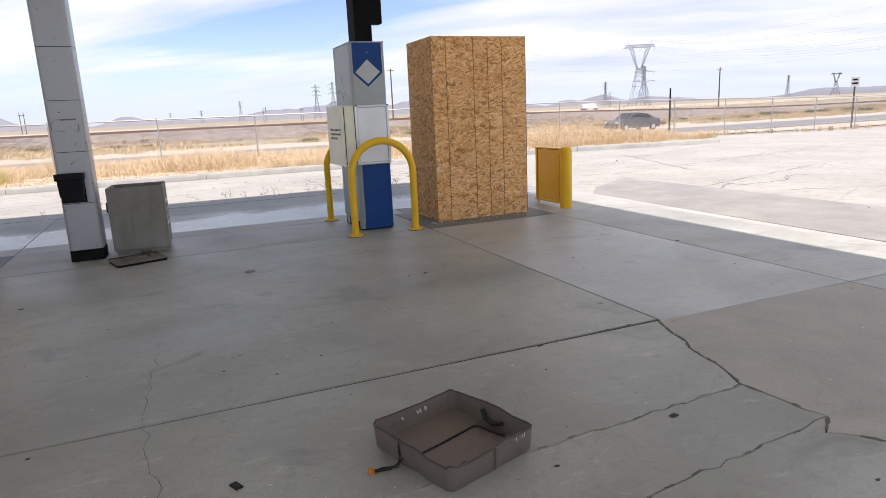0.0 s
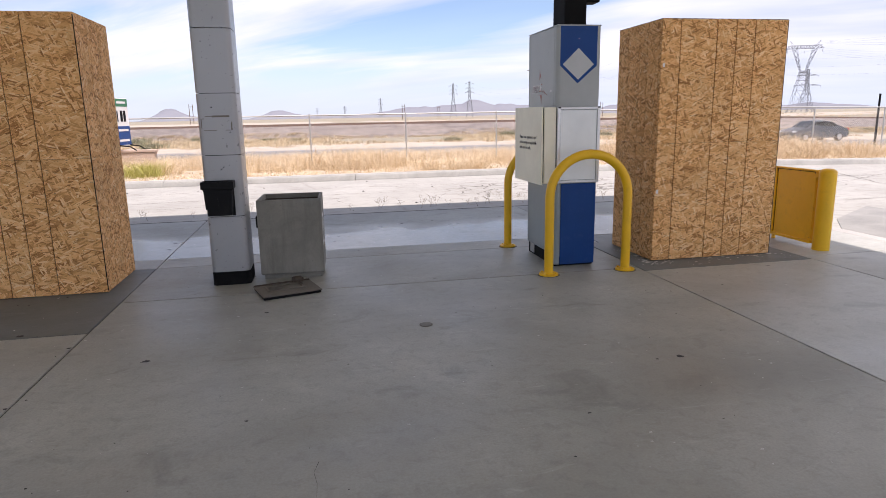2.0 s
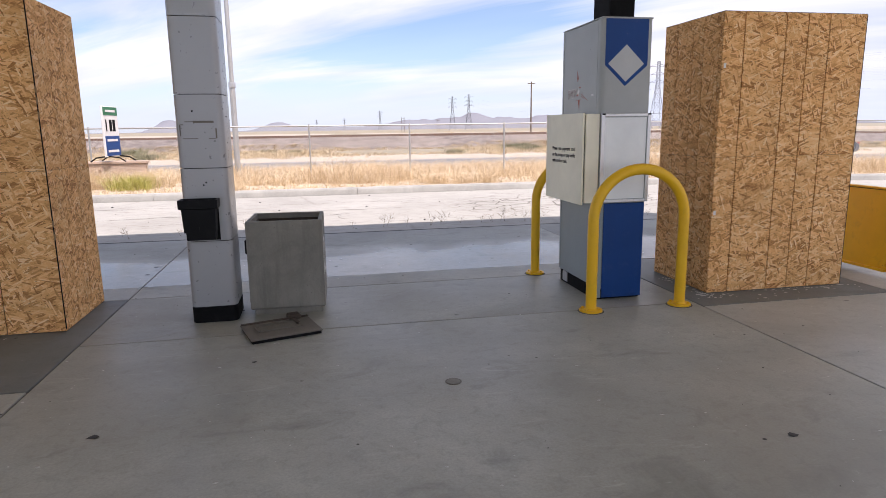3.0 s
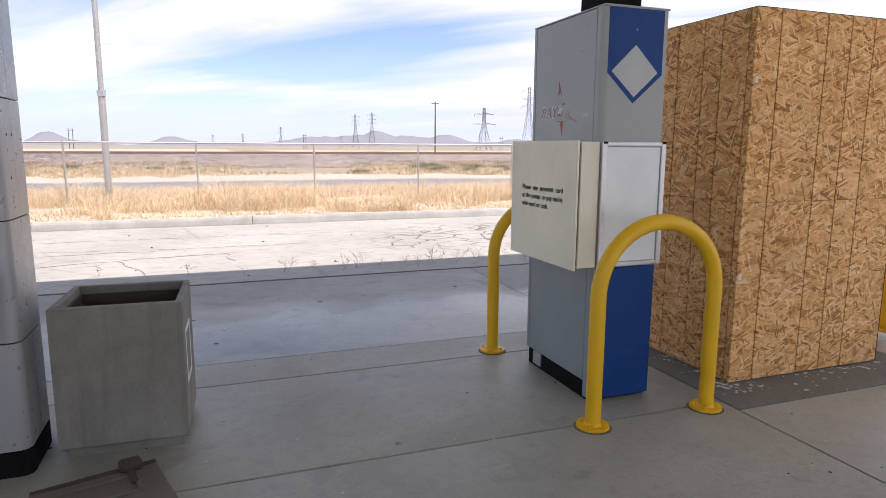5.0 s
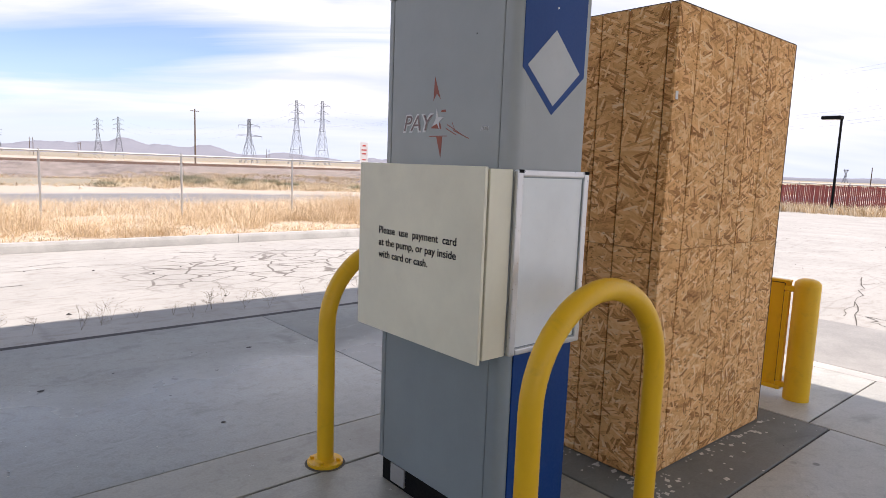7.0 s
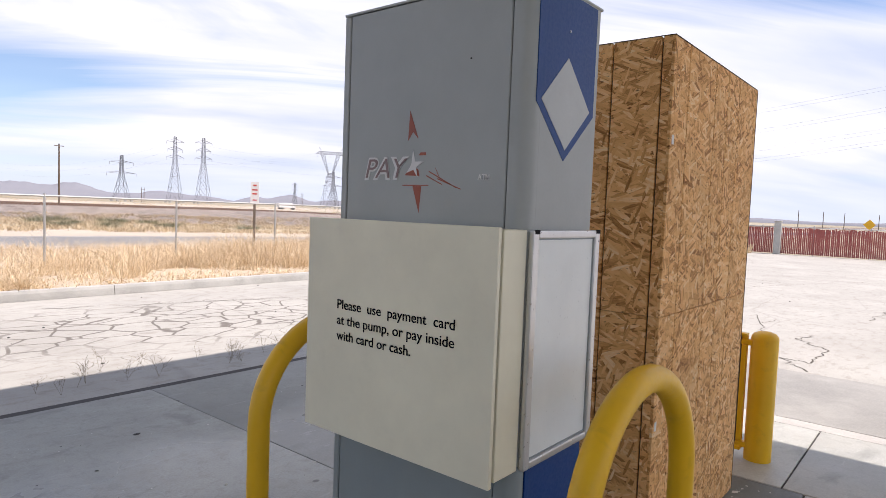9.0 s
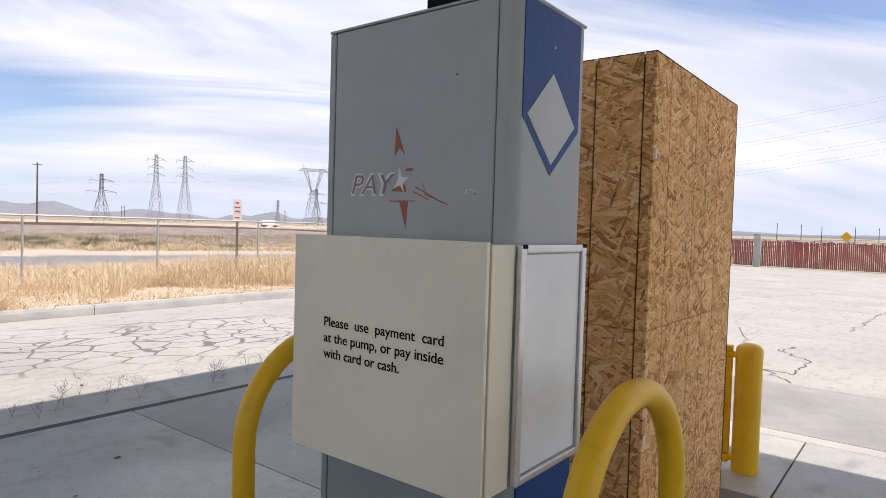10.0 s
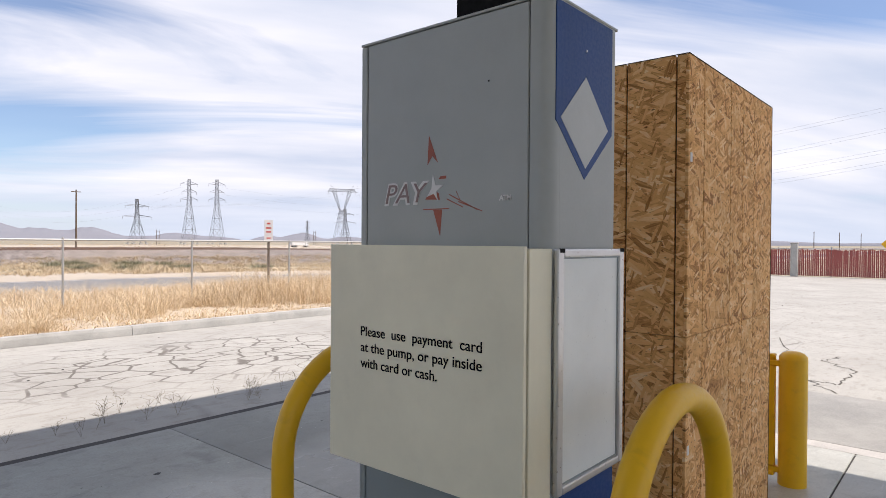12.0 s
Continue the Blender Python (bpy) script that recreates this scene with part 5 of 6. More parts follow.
SY, SZ = 0.452, 1.802
flat_star([(SY + 0.034, 1.998), (SY + 0.040, 1.895), (SY + 0.018, 1.925), (SY - 0.008, 1.90)], M_ORANGE_STAR, "star_point")
flat_star([(SY + 0.012, 1.738), (SY - 0.028, 1.738), (SY - 0.02, 1.646)], M_ORANGE_STAR, "star_point")
flat_star([(SY + 0.05, 1.775), (SY + 0.02, 1.81), (SY - 0.012, 1.795), (SY - 0.018, 1.772)], M_ORANGE_STAR, "star_point")
flat_star([(SY + 0.014, 1.862), (SY + 0.002, 1.822), (SY - 0.036, 1.822), (SY - 0.002, 1.802), (SY - 0.010, 1.768), (SY + 0.010, 1.794), (SY + 0.042, 1.783), (SY + 0.020, 1.812)], M_SIGN, "white_star", -0.002)
flat_star([(SY - 0.02, 1.853), (SY - 0.045, 1.853), (SY - 0.045, 1.843), (SY - 0.012, 1.843)], M_ORANGE_STAR, "star_scrap")
for k, (a0, b0, a1, b1) in enumerate(((-0.06, 1.79, -0.18, 1.735), (-0.05, 1.775, -0.12, 1.745), (-0.09, 1.80, -0.11, 1.765), (0.06, 1.742, -0.06, 1.742), (-0.1, 1.765, -0.2, 1.73))):
    flat_star([(SY + a0, b0), (SY + a1, b1), (SY + a1, b1 - 0.003), (SY + a0, b0 - 0.004)], M_ORANGE_STAR, "star_scrap")
part("scuff", box(-0.0012, 0.001, 0.226, 0.232, 2.145, 2.15), M_BLACK, side)

# steel column that rises from behind the tower
col = thing("steel_column", 2.445, 8.21, 0, 0, "black steel canopy column behind the payment tower", "column")
part("flange", box(-0.07, 0.15, -0.16, -0.145, TH + 0.016, 4.75), M_BLACK, col)
part("flange", box(-0.07, 0.15, 0.145, 0.16, TH + 0.016, 4.75), M_BLACK, col)
part("web", box(-0.008, 0.008, -0.145, 0.145, TH + 0.016, 4.75), M_BLACK, col)
part("side_cover", box(-0.072, -0.062, -0.144, 0.144, TH + 0.016, 4.75), M_BLACK, col)
part("bracket", box(0.152, 0.31, -0.12, 0.05, 2.62, 2.95, 0.01), M_BLACK, col)

# clad column with a hanging bin
cc = thing("clad_column", -1.13, 8.03, 0, 0, "grey metal-clad canopy column with a black base", "column")
CW, CD = 0.352, 0.42
part("core", box(0.032, CW - 0.032, 0.032, CD - 0.032, 0, 4.75), M_BLACK, cc)
zs = [0.128, 0.66, 1.23, 1.785, 2.345, 2.9, 3.46, 4.02, 4.75]
RC = 0.052


def half_shell(front):
    """Half of a rounded rectangle's rim, 12 mm thick."""
    rim = []
    for inset in (0.0, 0.012):
        r, run = RC - inset, []
        for cx, cy, a0 in ((RC, RC, 180), (CW - RC, RC, 270)) if front else ((CW - RC, CD - RC, 0), (RC, CD - RC, 90)):
            run += [(cx + r * math.cos(radians(a0 + 15 * i)), cy + r * math.sin(radians(a0 + 15 * i))) for i in range(7)]
        ym = CD / 2 - 0.001 if front else CD / 2 + 0.001
        run = [(run[0][0], ym)] + run + [(run[-1][0], ym)]
        rim.append(run)
    return rim[0] + rim[1][::-1]


for front in (True, False):
    part("base_band", prism(half_shell(front), 0.0, 0.125), M_BLACK, cc, smooth=True)
for z0, z1 in zip(zs[:-1], zs[1:]):
    for front in (True, False):
        part("panel", prism(half_shell(front), z0 + 0.003, z1 - 0.003), M_CLAD, cc, smooth=True)
for x0, x1, z0, z1 in ((0.07, 0.13, 1.578, 1.584), (0.13, 0.28, 1.572, 1.588), (0.03, 0.037, 1.475, 1.56), (0.04, 0.06, 1.556, 1.562), (0.05, 0.16, 1.453, 1.458), (0.24, 0.29, 1.453, 1.458), (0.288, 0.299, 1.455, 1.53)):
    part("glue_mark", box(x0, x1, -0.002, 0.001, z0, z1), M_LID, cc, "grey trace of a torn-off sticker")
for y, z in ((0.12, 1.62), (0.2, 1.62), (0.13, 1.42)):
    part("screw_hole", box(CW - 0.001, CW + 0.0015, y - 0.006, y + 0.006, z - 0.006, z + 0.006), M_BLACK, cc)
for x, z in ((0.13, 1.66), (0.17, 1.1), (0.19, 1.12)):
    part("screw_hole", box(x - 0.006, x + 0.006, -0.0015, 0.001, z - 0.006, z + 0.006), M_BLACK, cc)

bin_ = thing("squeegee_bin", -1.135, 7.88, 0.69, 0, "black plastic squeegee bin hung on the column", "bin")
bm = bmesh.new()
lo = [(0.04, 0.035), (0.25, 0.035), (0.25, 0.147), (0.04, 0.147)]
hi = [(0.0, 0.0), (0.285, 0.0), (0.285, 0.147), (0.0, 0.147)]
inn = [(0.015, 0.012), (0.27, 0.012), (0.27, 0.138), (0.015, 0.138)]
loops = [[bm.verts.new((x, y, z)) for x, y in pts] for pts, z in ((lo, 0.0), ([(a * 0.85 + c * 0.15, b * 0.85 + d * 0.15) for (a, b), (c, d) in zip(lo, hi)], 0.2), ([(a * 0.5 + c * 0.5, b * 0.5 + d * 0.5) for (a, b), (c, d) in zip(lo, hi)], 0.235), (hi, 0.245), (hi, 0.31), (inn, 0.31), ([(x * 0.9 + 0.014, y * 0.9 + 0.008) for x, y in inn], 0.06))]
for a, b in zip(loops[:-1], loops[1:]):
    for i in range(4):
        bm.faces.new((a[i], a[(i + 1) % 4], b[(i + 1) % 4], b[i]))
bm.faces.new(loops[0][::-1])
bm.faces.new(loops[-1])
bmesh.ops.recalc_face_normals(bm, faces=bm.faces[:])
part("tub", bm, M_PLASTIC, bin_)
part("back_plate", box(0.02, 0.27, 0.1475, 0.1495, -0.02, 0.30), M_PLASTIC, bin_)
part("divider", box(0.135, 0.14, 0.015, 0.135, 0.08, 0.28), M_PLASTIC, bin_)

# concrete litter bin
pl = thing("concrete_bin", -0.69, 8.14, 0, -2.5, "square cast-concrete litter bin without its lid", "litter bin")
PW, PD, PH = 0.61, 0.56, 0.785
bm = bmesh.new()
loops = []
for inset, z in ((0.012, 0.045), (0.0, 0.06), (0.0, PH - 0.006), (0.006, PH), (0.026, PH), (0.032, PH - 0.006), (0.036, PH - 0.05)):
    loops.append([bm.verts.new(p) for p in ((inset, inset, z), (PW - inset, inset, z), (PW - inset, PD - inset, z), (inset, PD - inset, z))])
for a, b in zip(loops[:-1], loops[1:]):
    for i in range(4):
        bm.faces.new((a[i], a[(i + 1) % 4], b[(i + 1) % 4], b[i]))
bm.faces.new(loops[0][::-1])
bmesh.ops.recalc_face_normals(bm, faces=bm.faces[:])
body = part("shell", bm, M_CAST, pl)
for x0, x1, y0, y1 in ((0.034, 0.047, 0.034, PD - 0.034), (PW - 0.047, PW - 0.034, 0.034, PD - 0.034), (0.0475, PW - 0.0475, 0.034, 0.047), (0.0475, PW - 0.0475, PD - 0.047, PD - 0.034)):
    part("inner_wall", box(x0, x1, y0, y1, 0.06, PH - 0.045), M_HOLLOW, pl, "stained dark inner wall")
part("plinth", box(0.03, PW - 0.03, 0.03, PD - 0.03, 0, 0.05), M_CAST, pl)
part("bag_liner", box(0.075, PW - 0.075, 0.075, PD - 0.075, 0.10, 0.30, 0.02), M_HOLLOW, pl)
for y0, y1, z0, z1 in ((0.12, 0.38, 0.575, 0.60), (0.12, 0.38, 0.30, 0.325), (0.12, 0.145, 0.325, 0.575), (0.355, 0.38, 0.325, 0.575)):
    part("sticker_frame", box(PW - 0.001, PW + 0.002, y0, y1, z0, z1), M_SIGN, pl, "pale frame of a faded sticker")
part("hinge", box(-0.03, 0.0, 0.1, 0.18, 0.5, 0.62, 0.008), M_BLACK, pl)

lid = thing("bin_lid", -0.425, 7.65, 0, 17, "weathered brown bin lid lying flat on the slab", "lid")
part("plate", box(-0.265, 0.265, -0.205, 0.205, 0.022, 0.034, 0.004), M_LID, lid)
for x0, x1, y0, y1 in ((-0.16, 0.14, 0.105, 0.10), (-0.16, 0.14, -0.06, -0.04), (-0.18, -0.16, -0.06, 0.10), (0.14, 0.16, -0.06, 0.10)):
    part("rib", box(x0, x1, y0, y1, 0.034, 0.046, 0.003), M_LID, lid)
part("underside", box(-0.255, 0.255, -0.198, 0.198, 0.0, 0.022), M_BLACK, lid)
part("hinge_stub", box(0.10, 0.20, 0.15, 0.235, 0.03, 0.075, 0.012), M_HOLLOW, lid)
part("hinge_arm", box(0.125, 0.155, 0.02, 0.15, 0.034, 0.05, 0.004), M_HOLLOW, lid)
part("rim", box(-0.262, 0.262, 0.178, 0.203, 0.034, 0.044, 0.003), M_HOLLOW, lid)

# brown vinyl tray
tray = thing("vinyl_tray", 1.075, 2.36, 0, 18, "dirty brown soft vinyl tray with a black cord", "tray")


def soft_rect(w, d, r, n=6, wob=0.0, seed=1):
    rr = random.Random(seed)
    out = []
    for cx, cy, a0 in ((w / 2 - r, -d / 2 + r, -90), (w / 2 - r, d / 2 - r, 0), (-w / 2 + r, d / 2 - r, 90), (-w / 2 + r, -d / 2 + r, 180)):
        for i in range(n + 1):
            a = radians(a0 + 90 * i / n)
            out.append((cx + r * math.cos(a), cy + r * math.sin(a)))
        # a few points along the side
        nx, ny = out[-1]
        step = {-90: (0, 1), 0: (-1, 0), 90: (0, -1), 180: (1, 0)}[a0]
        ln = (d if step[0] == 0 else w) - 2 * r
        for i in range(1, 5):
            bow = wob * math.sin(math.pi * i / 5)
            out.append((nx + step[0] * ln * i / 5 + (-step[1]) * bow * -1 * rr.uniform(-0.4, 1), ny + step[1] * ln * i / 5 + step[0] * bow * rr.uniform(-0.4, 1)))
    return out


TW, TD, THH = 0.505, 0.55, 0.112
outer, inner = soft_rect(TW, TD, 0.04, wob=0.012), soft_rect(TW - 0.012, TD - 0.012, 0.035, wob=0.012)
bm = bmesh.new()
r9 = random.Random(9)
dz = [0.006 * math.sin(i * 0.9) + r9.uniform(-0.003, 0.003) for i in range(len(outer))]
rings = [[bm.verts.new((x * k, y * k, z + (d if z > 0.1 else 0))) for (x, y), d in zip(pts, dz)] for pts, z, k in ((outer, 0.0, 0.95), (outer, 0.012, 0.975), (outer, 0.07, 0.99), (outer, THH, 1.0), (inner, THH, 1.0), (inner, 0.07, 0.99), (inner, 0.016, 0.97))]
n = len(outer)
for a, b in zip(rings[:-1], rings[1:]):
    for i in range(n):
        bm.faces.new((a[i], a[(i + 1) % n], b[(i + 1) % n], b[i]))
bm.faces.new(rings[0][::-1])
bm.faces.new(rings[-1])
bmesh.ops.recalc_face_normals(bm, faces=bm.faces[:])
part("shell", bm, M_VINYL, tray, smooth=True)
part("hem", tube([(x, y, THH + d) for (x, y), d in zip([((a + c) / 2, (b + e) / 2) for (a, b), (c, e) in zip(outer, inner)], dz)], 0.005, 6, closed=True), M_HEM, tray, "dark worn hem", smooth=True)
part("corner_seam", tube([(0.0, -TD / 2 + 0.008, 0.008), (0.0, -TD / 2 - 0.002, 0.06), (0.0, -TD / 2 - 0.004, THH)], 0.007, 6), M_VINYL, tray)
part("inner_cord", tube([(-0.243, 0.035, 0.075), (-0.232, 0.03, 0.025), (-0.19, 0.03, 0.021), (0.0, 0.035, 0.021), (0.17, 0.045, 0.021), (0.19, 0.03, 0.021), (0.2, -0.09, 0.022), (0.205, -0.13, 0.026)], 0.005, 6), M_CORD, tray)
part("loose_strand", tube([(-0.225, -0.02, 0.022), (-0.18, -0.12, 0.020), (-0.13, -0.16, 0.020), (-0.06, -0.15, 0.020)], 0.0022, 5), M_CORD, tray)
part("cord_loop", tube([(-0.238, 0.05, 0.04), (-0.243, 0.05, THH - 0.01), (-0.254, 0.05, THH + 0.009), (-0.266, 0.045, THH - 0.02), (-0.268, 0.035, 0.05), (-0.275, 0.04, 0.02), (-0.31, 0.05, 0.008), (-0.37, 0.075, 0.008)], 0.005, 6), M_CORD, tray)
part("cord_loop", tube([(-0.268, 0.02, 0.05), (-0.285, 0.03, 0.015), (-0.33, 0.075, 0.008), (-0.37, 0.085, 0.008)], 0.0045, 6), M_CORD, tray)
part("bead", cyl(-0.385, 0.085, 0.0, 0.024, 0.017, 0.013, 10, bevel=0.004), M_ORANGE, tray)
part("inner_handle", tube([(0.236, 0.045, 0.085), (0.226, 0.02, 0.055), (0.222, -0.04, 0.045), (0.23, -0.09, 0.06)], 0.011, 8), M_CORD, tray)

r3 = random.Random(33)
for k in range(9):
    u = r3.uniform(-0.2, 0.2)
    if k % 2:
        part("pale_fleck", box(u - 0.002, u + 0.002, -TD / 2 - 0.0005, -TD / 2 + 0.012, 0.09, 0.10 + 0.012 * r3.random()), M_FLAKE, tray)
    else:
        part("pale_fleck", box(u - 0.002, u + 0.002, TD / 2 - 0.022, TD / 2 - 0.0085, 0.07, 0.08 + 0.01 * r3.random()), M_FLAKE, tray)
cover = thing("utility_cover", 0.648, 6.40, 0, 0, "small round iron cover set in the slab", "cover")
part("ring", cyl(0, 0, 0.0005, 0.003, 0.05, seg=24), M_LID, cover)
part("disc", cyl(0, 0, 0.003, 0.0045, 0.042, seg=24), M_CAST, cover)
scrap = thing("rubber_scrap", 0.15, 2.49, 0, 25, "small dark rubber scrap on the slab", "litter")
part("flap", box(-0.018, 0.018, -0.03, 0.03, 0, 0.006, 0.002), M_CORD, scrap)
part("tread", box(-0.014, 0.014, -0.026, 0.026, 0.006, 0.009), M_CORD, scrap)

# ---- loose litter, grass, scrub ----
r7 = random.Random(7)
vs, fs = [], []
for i in range(760):
    if i < 130:
        x, y = 3.2 + 1.7 * r7.random() ** 1.3, 7.85 - abs(r7.gauss(0, 0.10))
        if r7.random() < 0.3:
            x, y = 3.31 - abs(r7.gauss(0, 0.07)), r7.uniform(7.7, 8.5)
        s = 0.005 + 0.016 * r7.random() ** 2
    else:
        x, y = r7.uniform(-3, 5.5), r7.uniform(1.5, 11.5)
        s = 0.0022 + 0.008 * r7.random() ** 2
    a = r7.uniform(0, 6.3)
    o = len(vs)
    for k in range(4):
        t = a + math.pi / 2 * k
        vs.append((x + s * math.cos(t) * (1.6 if k % 2 else 0.8), y + s * math.sin(t), 0.0025 + r7.uniform(0, 0.003)))
    vs.append((x, y, 0.007))
    fs += [(o + k, o + (k + 1) % 4, o + 4) for k in range(4)]
flakes = raw("paint_flakes", vs, fs, M_FLAKE, None, "scattered pale flakes and leaf bits on the slabs", "stuff")
flakes["category"] = "litter"
vs, fs = [], []
for i in range(260):
    x, y, s, a = r7.uniform(-3, 6), r7.uniform(1.2, 11.5), 0.0025 + (0.010 if i < 200 else 0.024) * r7.random() ** 2, r7.uniform(0, 6.3)
    o = len(vs)
    for k in range(7):
        t = a + 2 * math.pi * k / 7
        q = s * r7.uniform(0.6, 1.2)
        vs.append((x + q * 1.3 * math.cos(t), y + q * math.sin(t), 0.0024))
    vs.append((x, y, 0.005))
    fs += [(o + k, o + (k + 1) % 7, o + 7) for k in range(7)]
for i in range(130):
    x, y, s, a = r7.uniform(-7, 16), r7.uniform(12.6, 17.9), 0.005 + 0.022 * r7.random() ** 3, r7.uniform(0, 6.3)
    if i > 100:
        x, y = r7.uniform(7, 24), r7.uniform(3, 14)
    o = len(vs)
    for k in range(7):
        t = a + 2 * math.pi * k / 7
        q = s * r7.uniform(0.6, 1.2)
        vs.append((x + q * 1.3 * math.cos(t), y + q * math.sin(t), -0.014 + land(x, y)))
    vs.append((x, y, -0.014 + s * 0.8 + land(x, y)))
    fs += [(o + k, o + (k + 1) % 7, o + 7) for k in range(7)]
gumspots = raw("dark_crumbs", vs, fs, M_JOINT, None, "dark crumbs and gum spots on the slabs", "stuff")
gumspots["category"] = "litter"


def blades(name, spots, material, label, per=(14, 24), h=(0.25, 0.6), spread=0.16, width=0.006, category="grass", lean=0.35, seed=3):
    """Tufts of tapering blades, each a bent strip of two joints; spots: x, y, z, size."""
    r = np.random.RandomState(seed)
    V, F, o = [], [], 0
    for x, y, z, s in spots:
        n = r.randint(per[0], per[1])
        a = r.uniform(0, 2 * np.pi, n)
        rad = spread * s * np.sqrt(r.uniform(0, 1, n))
        bx, by = x + rad * np.cos(a), y + rad * np.sin(a)
        hh = r.uniform(h[0], h[1], n) * s
        d = a + r.normal(0, 0.7, n)
        tilt = np.abs(r.normal(0, lean, n)) * hh
        face = r.uniform(0, np.pi, n)
        wx, wy = width * np.cos(face), width * np.sin(face)
        for i in range(n):
            mx, my = bx[i] + 0.35 * tilt[i] * np.cos(d[i]), by[i] + 0.35 * tilt[i] * np.sin(d[i])
            tx, ty = bx[i] + tilt[i] * np.cos(d[i]), by[i] + tilt[i] * np.sin(d[i])
            V += [(bx[i] - wx[i], by[i] - wy[i], z), (bx[i] + wx[i], by[i] + wy[i], z), (mx - wx[i], my - wy[i], z + 0.6 * hh[i]), (mx + wx[i], my + wy[i], z + 0.6 * hh[i]), (tx, ty, z + hh[i])]
            F += [(o, o + 1, o + 3, o + 2), (o + 2, o + 3, o + 4)]
            o += 5
    ob = raw(name, V, F, material, None, label, "stuff")
    ob["category"] = category
    return ob


def verge_z(x, y):
    return land(x, y) + (0.12 if y < 20 else 0.12 - 0.10 * smooth(20, 26, y))


spots = []
for i in range(6000):
    x = r7.uniform(-15, 18.6)
    y0 = verge_y(x) + 0.35
    y = y0 + (25.5 - y0) * r7.random() ** 1.25
    dens = noise.noise((x * 0.35, y * 0.5, 3.0)) + 0.5 * noise.noise((x * 1.1, y * 1.1, 8.0))
    near = smooth(0.0, 1.3, y - y0)
    if dens < -0.08 + 0.3 * (1 - near):
        continue
    s = (0.5 + 0.5 * near) * (0.34 + 1.35 * max(0, dens + 0.12)) * r7.uniform(0.5, 1.4) * (1 + 0.35 * smooth(7, 11, x))
    spots.append((x, y, verge_z(x, y) - 0.02, s))
blades("dry_grass", spots, M_GRASS, "straw-coloured dry grass along the verge", per=(34, 56), h=(0.08, 0.60), spread=0.26, width=0.0024, lean=1.15)
back = []
for i in range(2600):
    x, y = r7.uniform(-17, 18.0), r7.uniform(25.0, 29.3)
    if noise.noise((x * 0.3, y * 0.4, 6.0)) < -0.25:
        continue
    back.append((x, y, land(x, y) - 0.03, r7.uniform(0.6, 1.1)))
blades("dry_grass_row", back, M_GRASS, "straw-coloured dry grass between fence and road", per=(14, 22), h=(0.12, 0.5), spread=0.3, width=0.006, lean=0.8, seed=17)
low = []
for i in range(1500):
    x = r7.uniform(-15, 18.4)
    y = verge_y(x) + 0.2 + r7.random() ** 2 * 3
    low.append((x, y, verge_z(x, y) - 0.01, r7.uniform(0.3, 0.6)))
blades("straw_litter", low, M_GRASS, "flattened straw at the foot of the verge", per=(6, 12), h=(0.08, 0.22), spread=0.25, lean=1.5, seed=5)
green = [(-4.62 + r7.gauss(0, 0.24), 19.7 + r7.gauss(0, 0.2), 0.1, r7.uniform(0.8, 1.3)) for _ in range(60)]
blades("fresh_grass", green, M_FRESH, "patch of yellow-green fresh grass in the verge", h=(0.15, 0.42), spread=0.15, width=0.004, lean=0.9, seed=6)
hide = [(r7.uniform(-7.9, -3.9), r7.uniform(20.0, 20.9), 0.1, r7.uniform(0.7, 1.1)) for _ in range(170)]
blades("wall_grass", hide, M_GRASS, "dry straw-coloured grass before the low wall", per=(34, 50), h=(0.15, 0.55), spread=0.25, width=0.0026, lean=0.9, seed=19)
fg = [(0, r7.uniform(17.5, 25.5), 0, 0) for _ in range(330)]
fg = [(46.0 - abs(r7.gauss(0, 1.3)), y, land(44, y) - 0.03, r7.uniform(0.5, 1.1)) for _, y, _, _ in fg]
blades("dry_weeds", fg, M_GRASS, "dry weeds at the foot of the slat fence", h=(0.3, 0.75), spread=0.3, width=0.012, seed=8)
fw = [(x, FY + r7.gauss(0, 0.12), land(x, FY), r7.uniform(0.4, 0.8)) for x in [19.5 + 15 * r7.random() ** 1.5 for _ in range(60)]]
blades("fence_weeds", fw, M_GRASS, "dry weeds under the fence", h=(0.2, 0.5), spread=0.15, seed=9)

scrub = []
for i in range(7000):
    x, y = r7.uniform(-75, 110), 41.8 + 15 * r7.random()
    if noise.noise((x * 0.08, y * 0.22, 5)) + 0.4 * noise.noise((x * 0.5, y * 0.5, 2)) < -0.12:
        continue
    scrub.append((x, y, land(x, y) - 0.06, r7.uniform(0.6, 1.2)))
for i in range(8500):
    x, y = r7.uniform(-75, 110), 54.5 + 5.0 * r7.random() ** 1.4
    if noise.noise((x * 0.07, y * 0.3, 9)) + 0.3 * (58 - y) / 3 < -0.16:
        continue
    low_ = 1 - 0.55 * smooth(30, 85, x)
    scrub.append((x, y, -0.6 + max(0.0, (y - 56) * 1.45 / 5.5) * low_ - 0.05, r7.uniform(0.45, 0.9)))
blades("scrub", scrub, M_SCRUB, "tan dry scrub beyond the road", per=(16, 24), h=(0.06, 0.32), spread=0.6, width=0.022, category="scrub", lean=1.3, seed=11)
bush = []
for i in range(46):
    x, y = r7.uniform(-45, 75), r7.uniform(44, 56)
    s = r7.uniform(0.6, 1.3)
    bush += [(x + r7.gauss(0, 0.24 * s), y + r7.gauss(0, 0.2 * s), land(x, y) - 0.05, s * r7.uniform(0.7, 1.1)) for _ in range(7)]
blades("green_scrub", bush, M_BUSH, "dusty green bushes in the scrub", per=(34, 50), h=(0.15, 0.55), spread=0.40, width=0.020, category="bush", lean=1.1, seed=12)
far = []
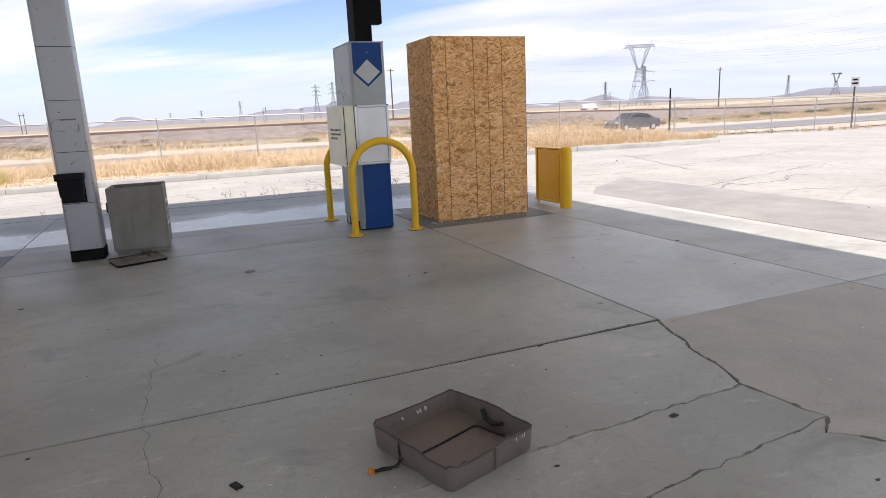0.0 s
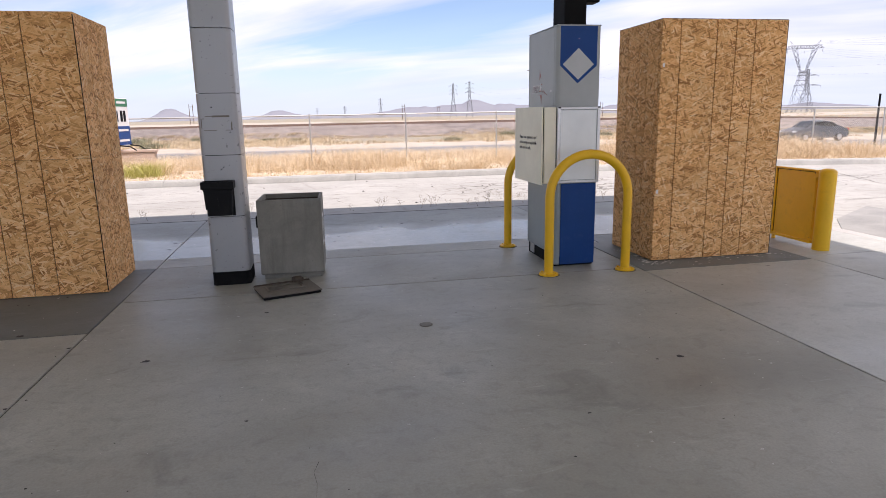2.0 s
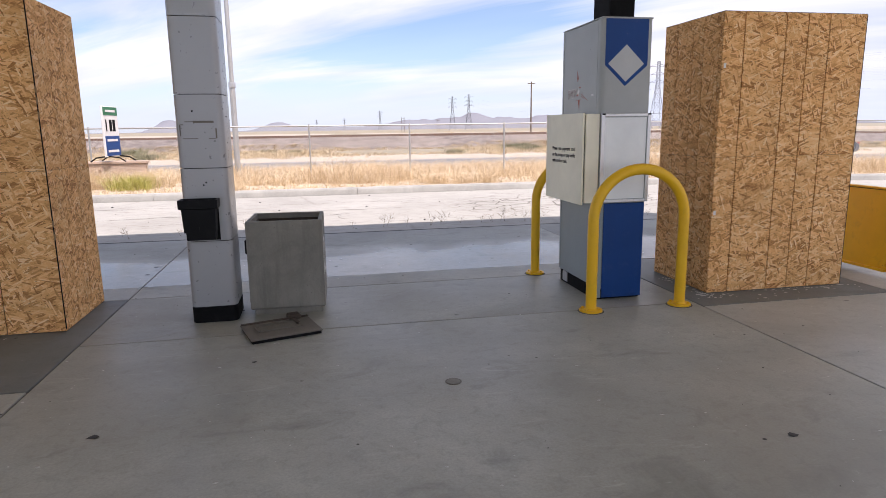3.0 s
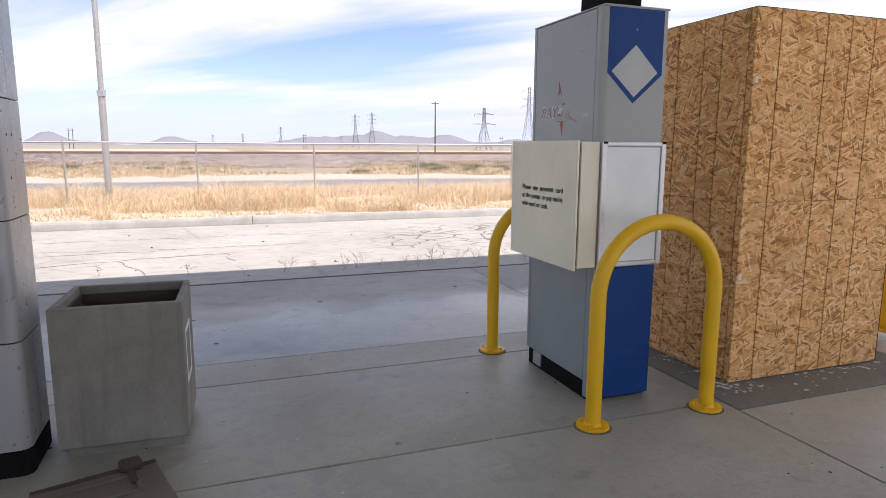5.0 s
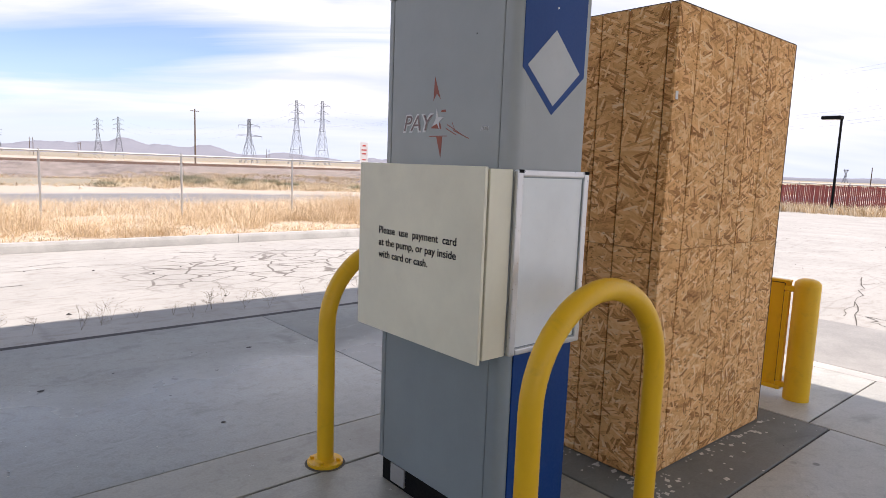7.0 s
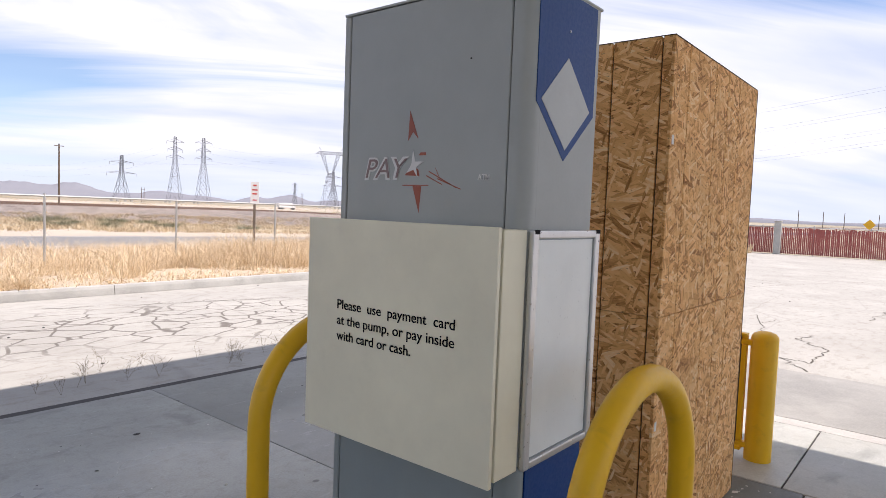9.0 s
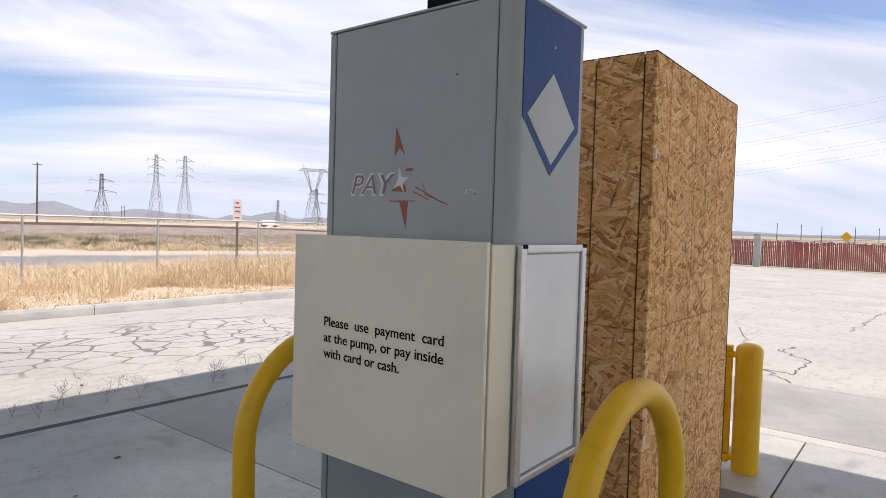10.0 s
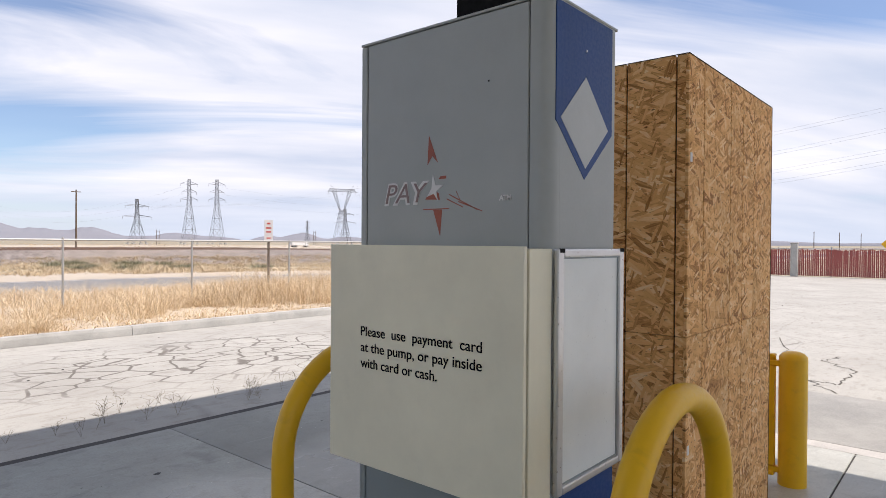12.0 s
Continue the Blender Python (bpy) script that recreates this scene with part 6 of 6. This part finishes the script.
for i in range(2600):
    d = 75 + 420 * r7.random() ** 1.7
    az = r7.uniform(-22, 95)
    x, y = at(az, d)
    if y < 76:
        continue
    far.append((x, y, -0.56, r7.uniform(0.8, 1.6)))
blades("far_scrub", far, M_SCRUB, "low scrub dotted over the far plain", per=(6, 9), h=(0.12, 0.35), spread=1.6, width=0.12, category="scrub", lean=1.2, seed=13)

# brittle weeds along the slab edge
V, F = [], []
for i in range(36):
    x, y = r7.uniform(-4.5, 7.6), 12.55 + abs(r7.gauss(0, 0.25))
    if i < 16:
        x = r7.uniform(1.8, 5.0)
    h = r7.uniform(0.10, 0.30)
    seg = []
    for b in range(r7.randint(2, 4)):
        a, l = r7.uniform(0, 6.3), r7.uniform(0.15, 0.5) * h
        p = Vector((x, y, -0.01))
        q = p + Vector((l * math.cos(a), l * math.sin(a), h * r7.uniform(0.6, 1)))
        seg.append((p, q))
        for c in range(r7.randint(2, 5)):
            s = p.lerp(q, r7.uniform(0.35, 0.95))
            e = s + Vector((r7.gauss(0, 0.25), r7.gauss(0, 0.25), r7.uniform(0.05, 0.3))) * h
            seg.append((s, e))
            seg.append((e, e + Vector((r7.gauss(0, 0.1), r7.gauss(0, 0.1), 0.1)) * h))
    v, f = bars(seg, 0.0010)
    o = len(V)
    V += v
    F += [tuple(k + o for k in q) for q in f]
weeds = raw("brittle_weeds", V, F, M_WEED, None, "brittle brown weeds along the slab edge", "stuff")
weeds["category"] = "weed"

# small stones along the verge and by the road
V, F = [], []
for i in range(900):
    if i < 600:
        x = r7.uniform(-12, 18)
        y = verge_y(x) + 0.2 + r7.random() ** 1.6 * 2.2
        z, s = verge_z(x, y), r7.uniform(0.01, 0.04)
    else:
        x, y = r7.uniform(-50, 80), r7.uniform(40, 57)
        z, s = land(x, y), r7.uniform(0.05, 0.22)
    o = len(V)
    a = r7.uniform(0, 6.3)
    V += [(x + s * math.cos(a + k * 2.094) * r7.uniform(0.7, 1.3), y + s * math.sin(a + k * 2.094) * r7.uniform(0.7, 1.3), z - 0.01) for k in range(3)] + [(x, y, z + s * r7.uniform(0.5, 1.0))]
    F += [(o, o + 1, o + 3), (o + 1, o + 2, o + 3), (o + 2, o, o + 3)]
stones = raw("stones", V, F, M_VERGE, None, "small pale stones in the verge", "stuff")
stones["category"] = "stones"
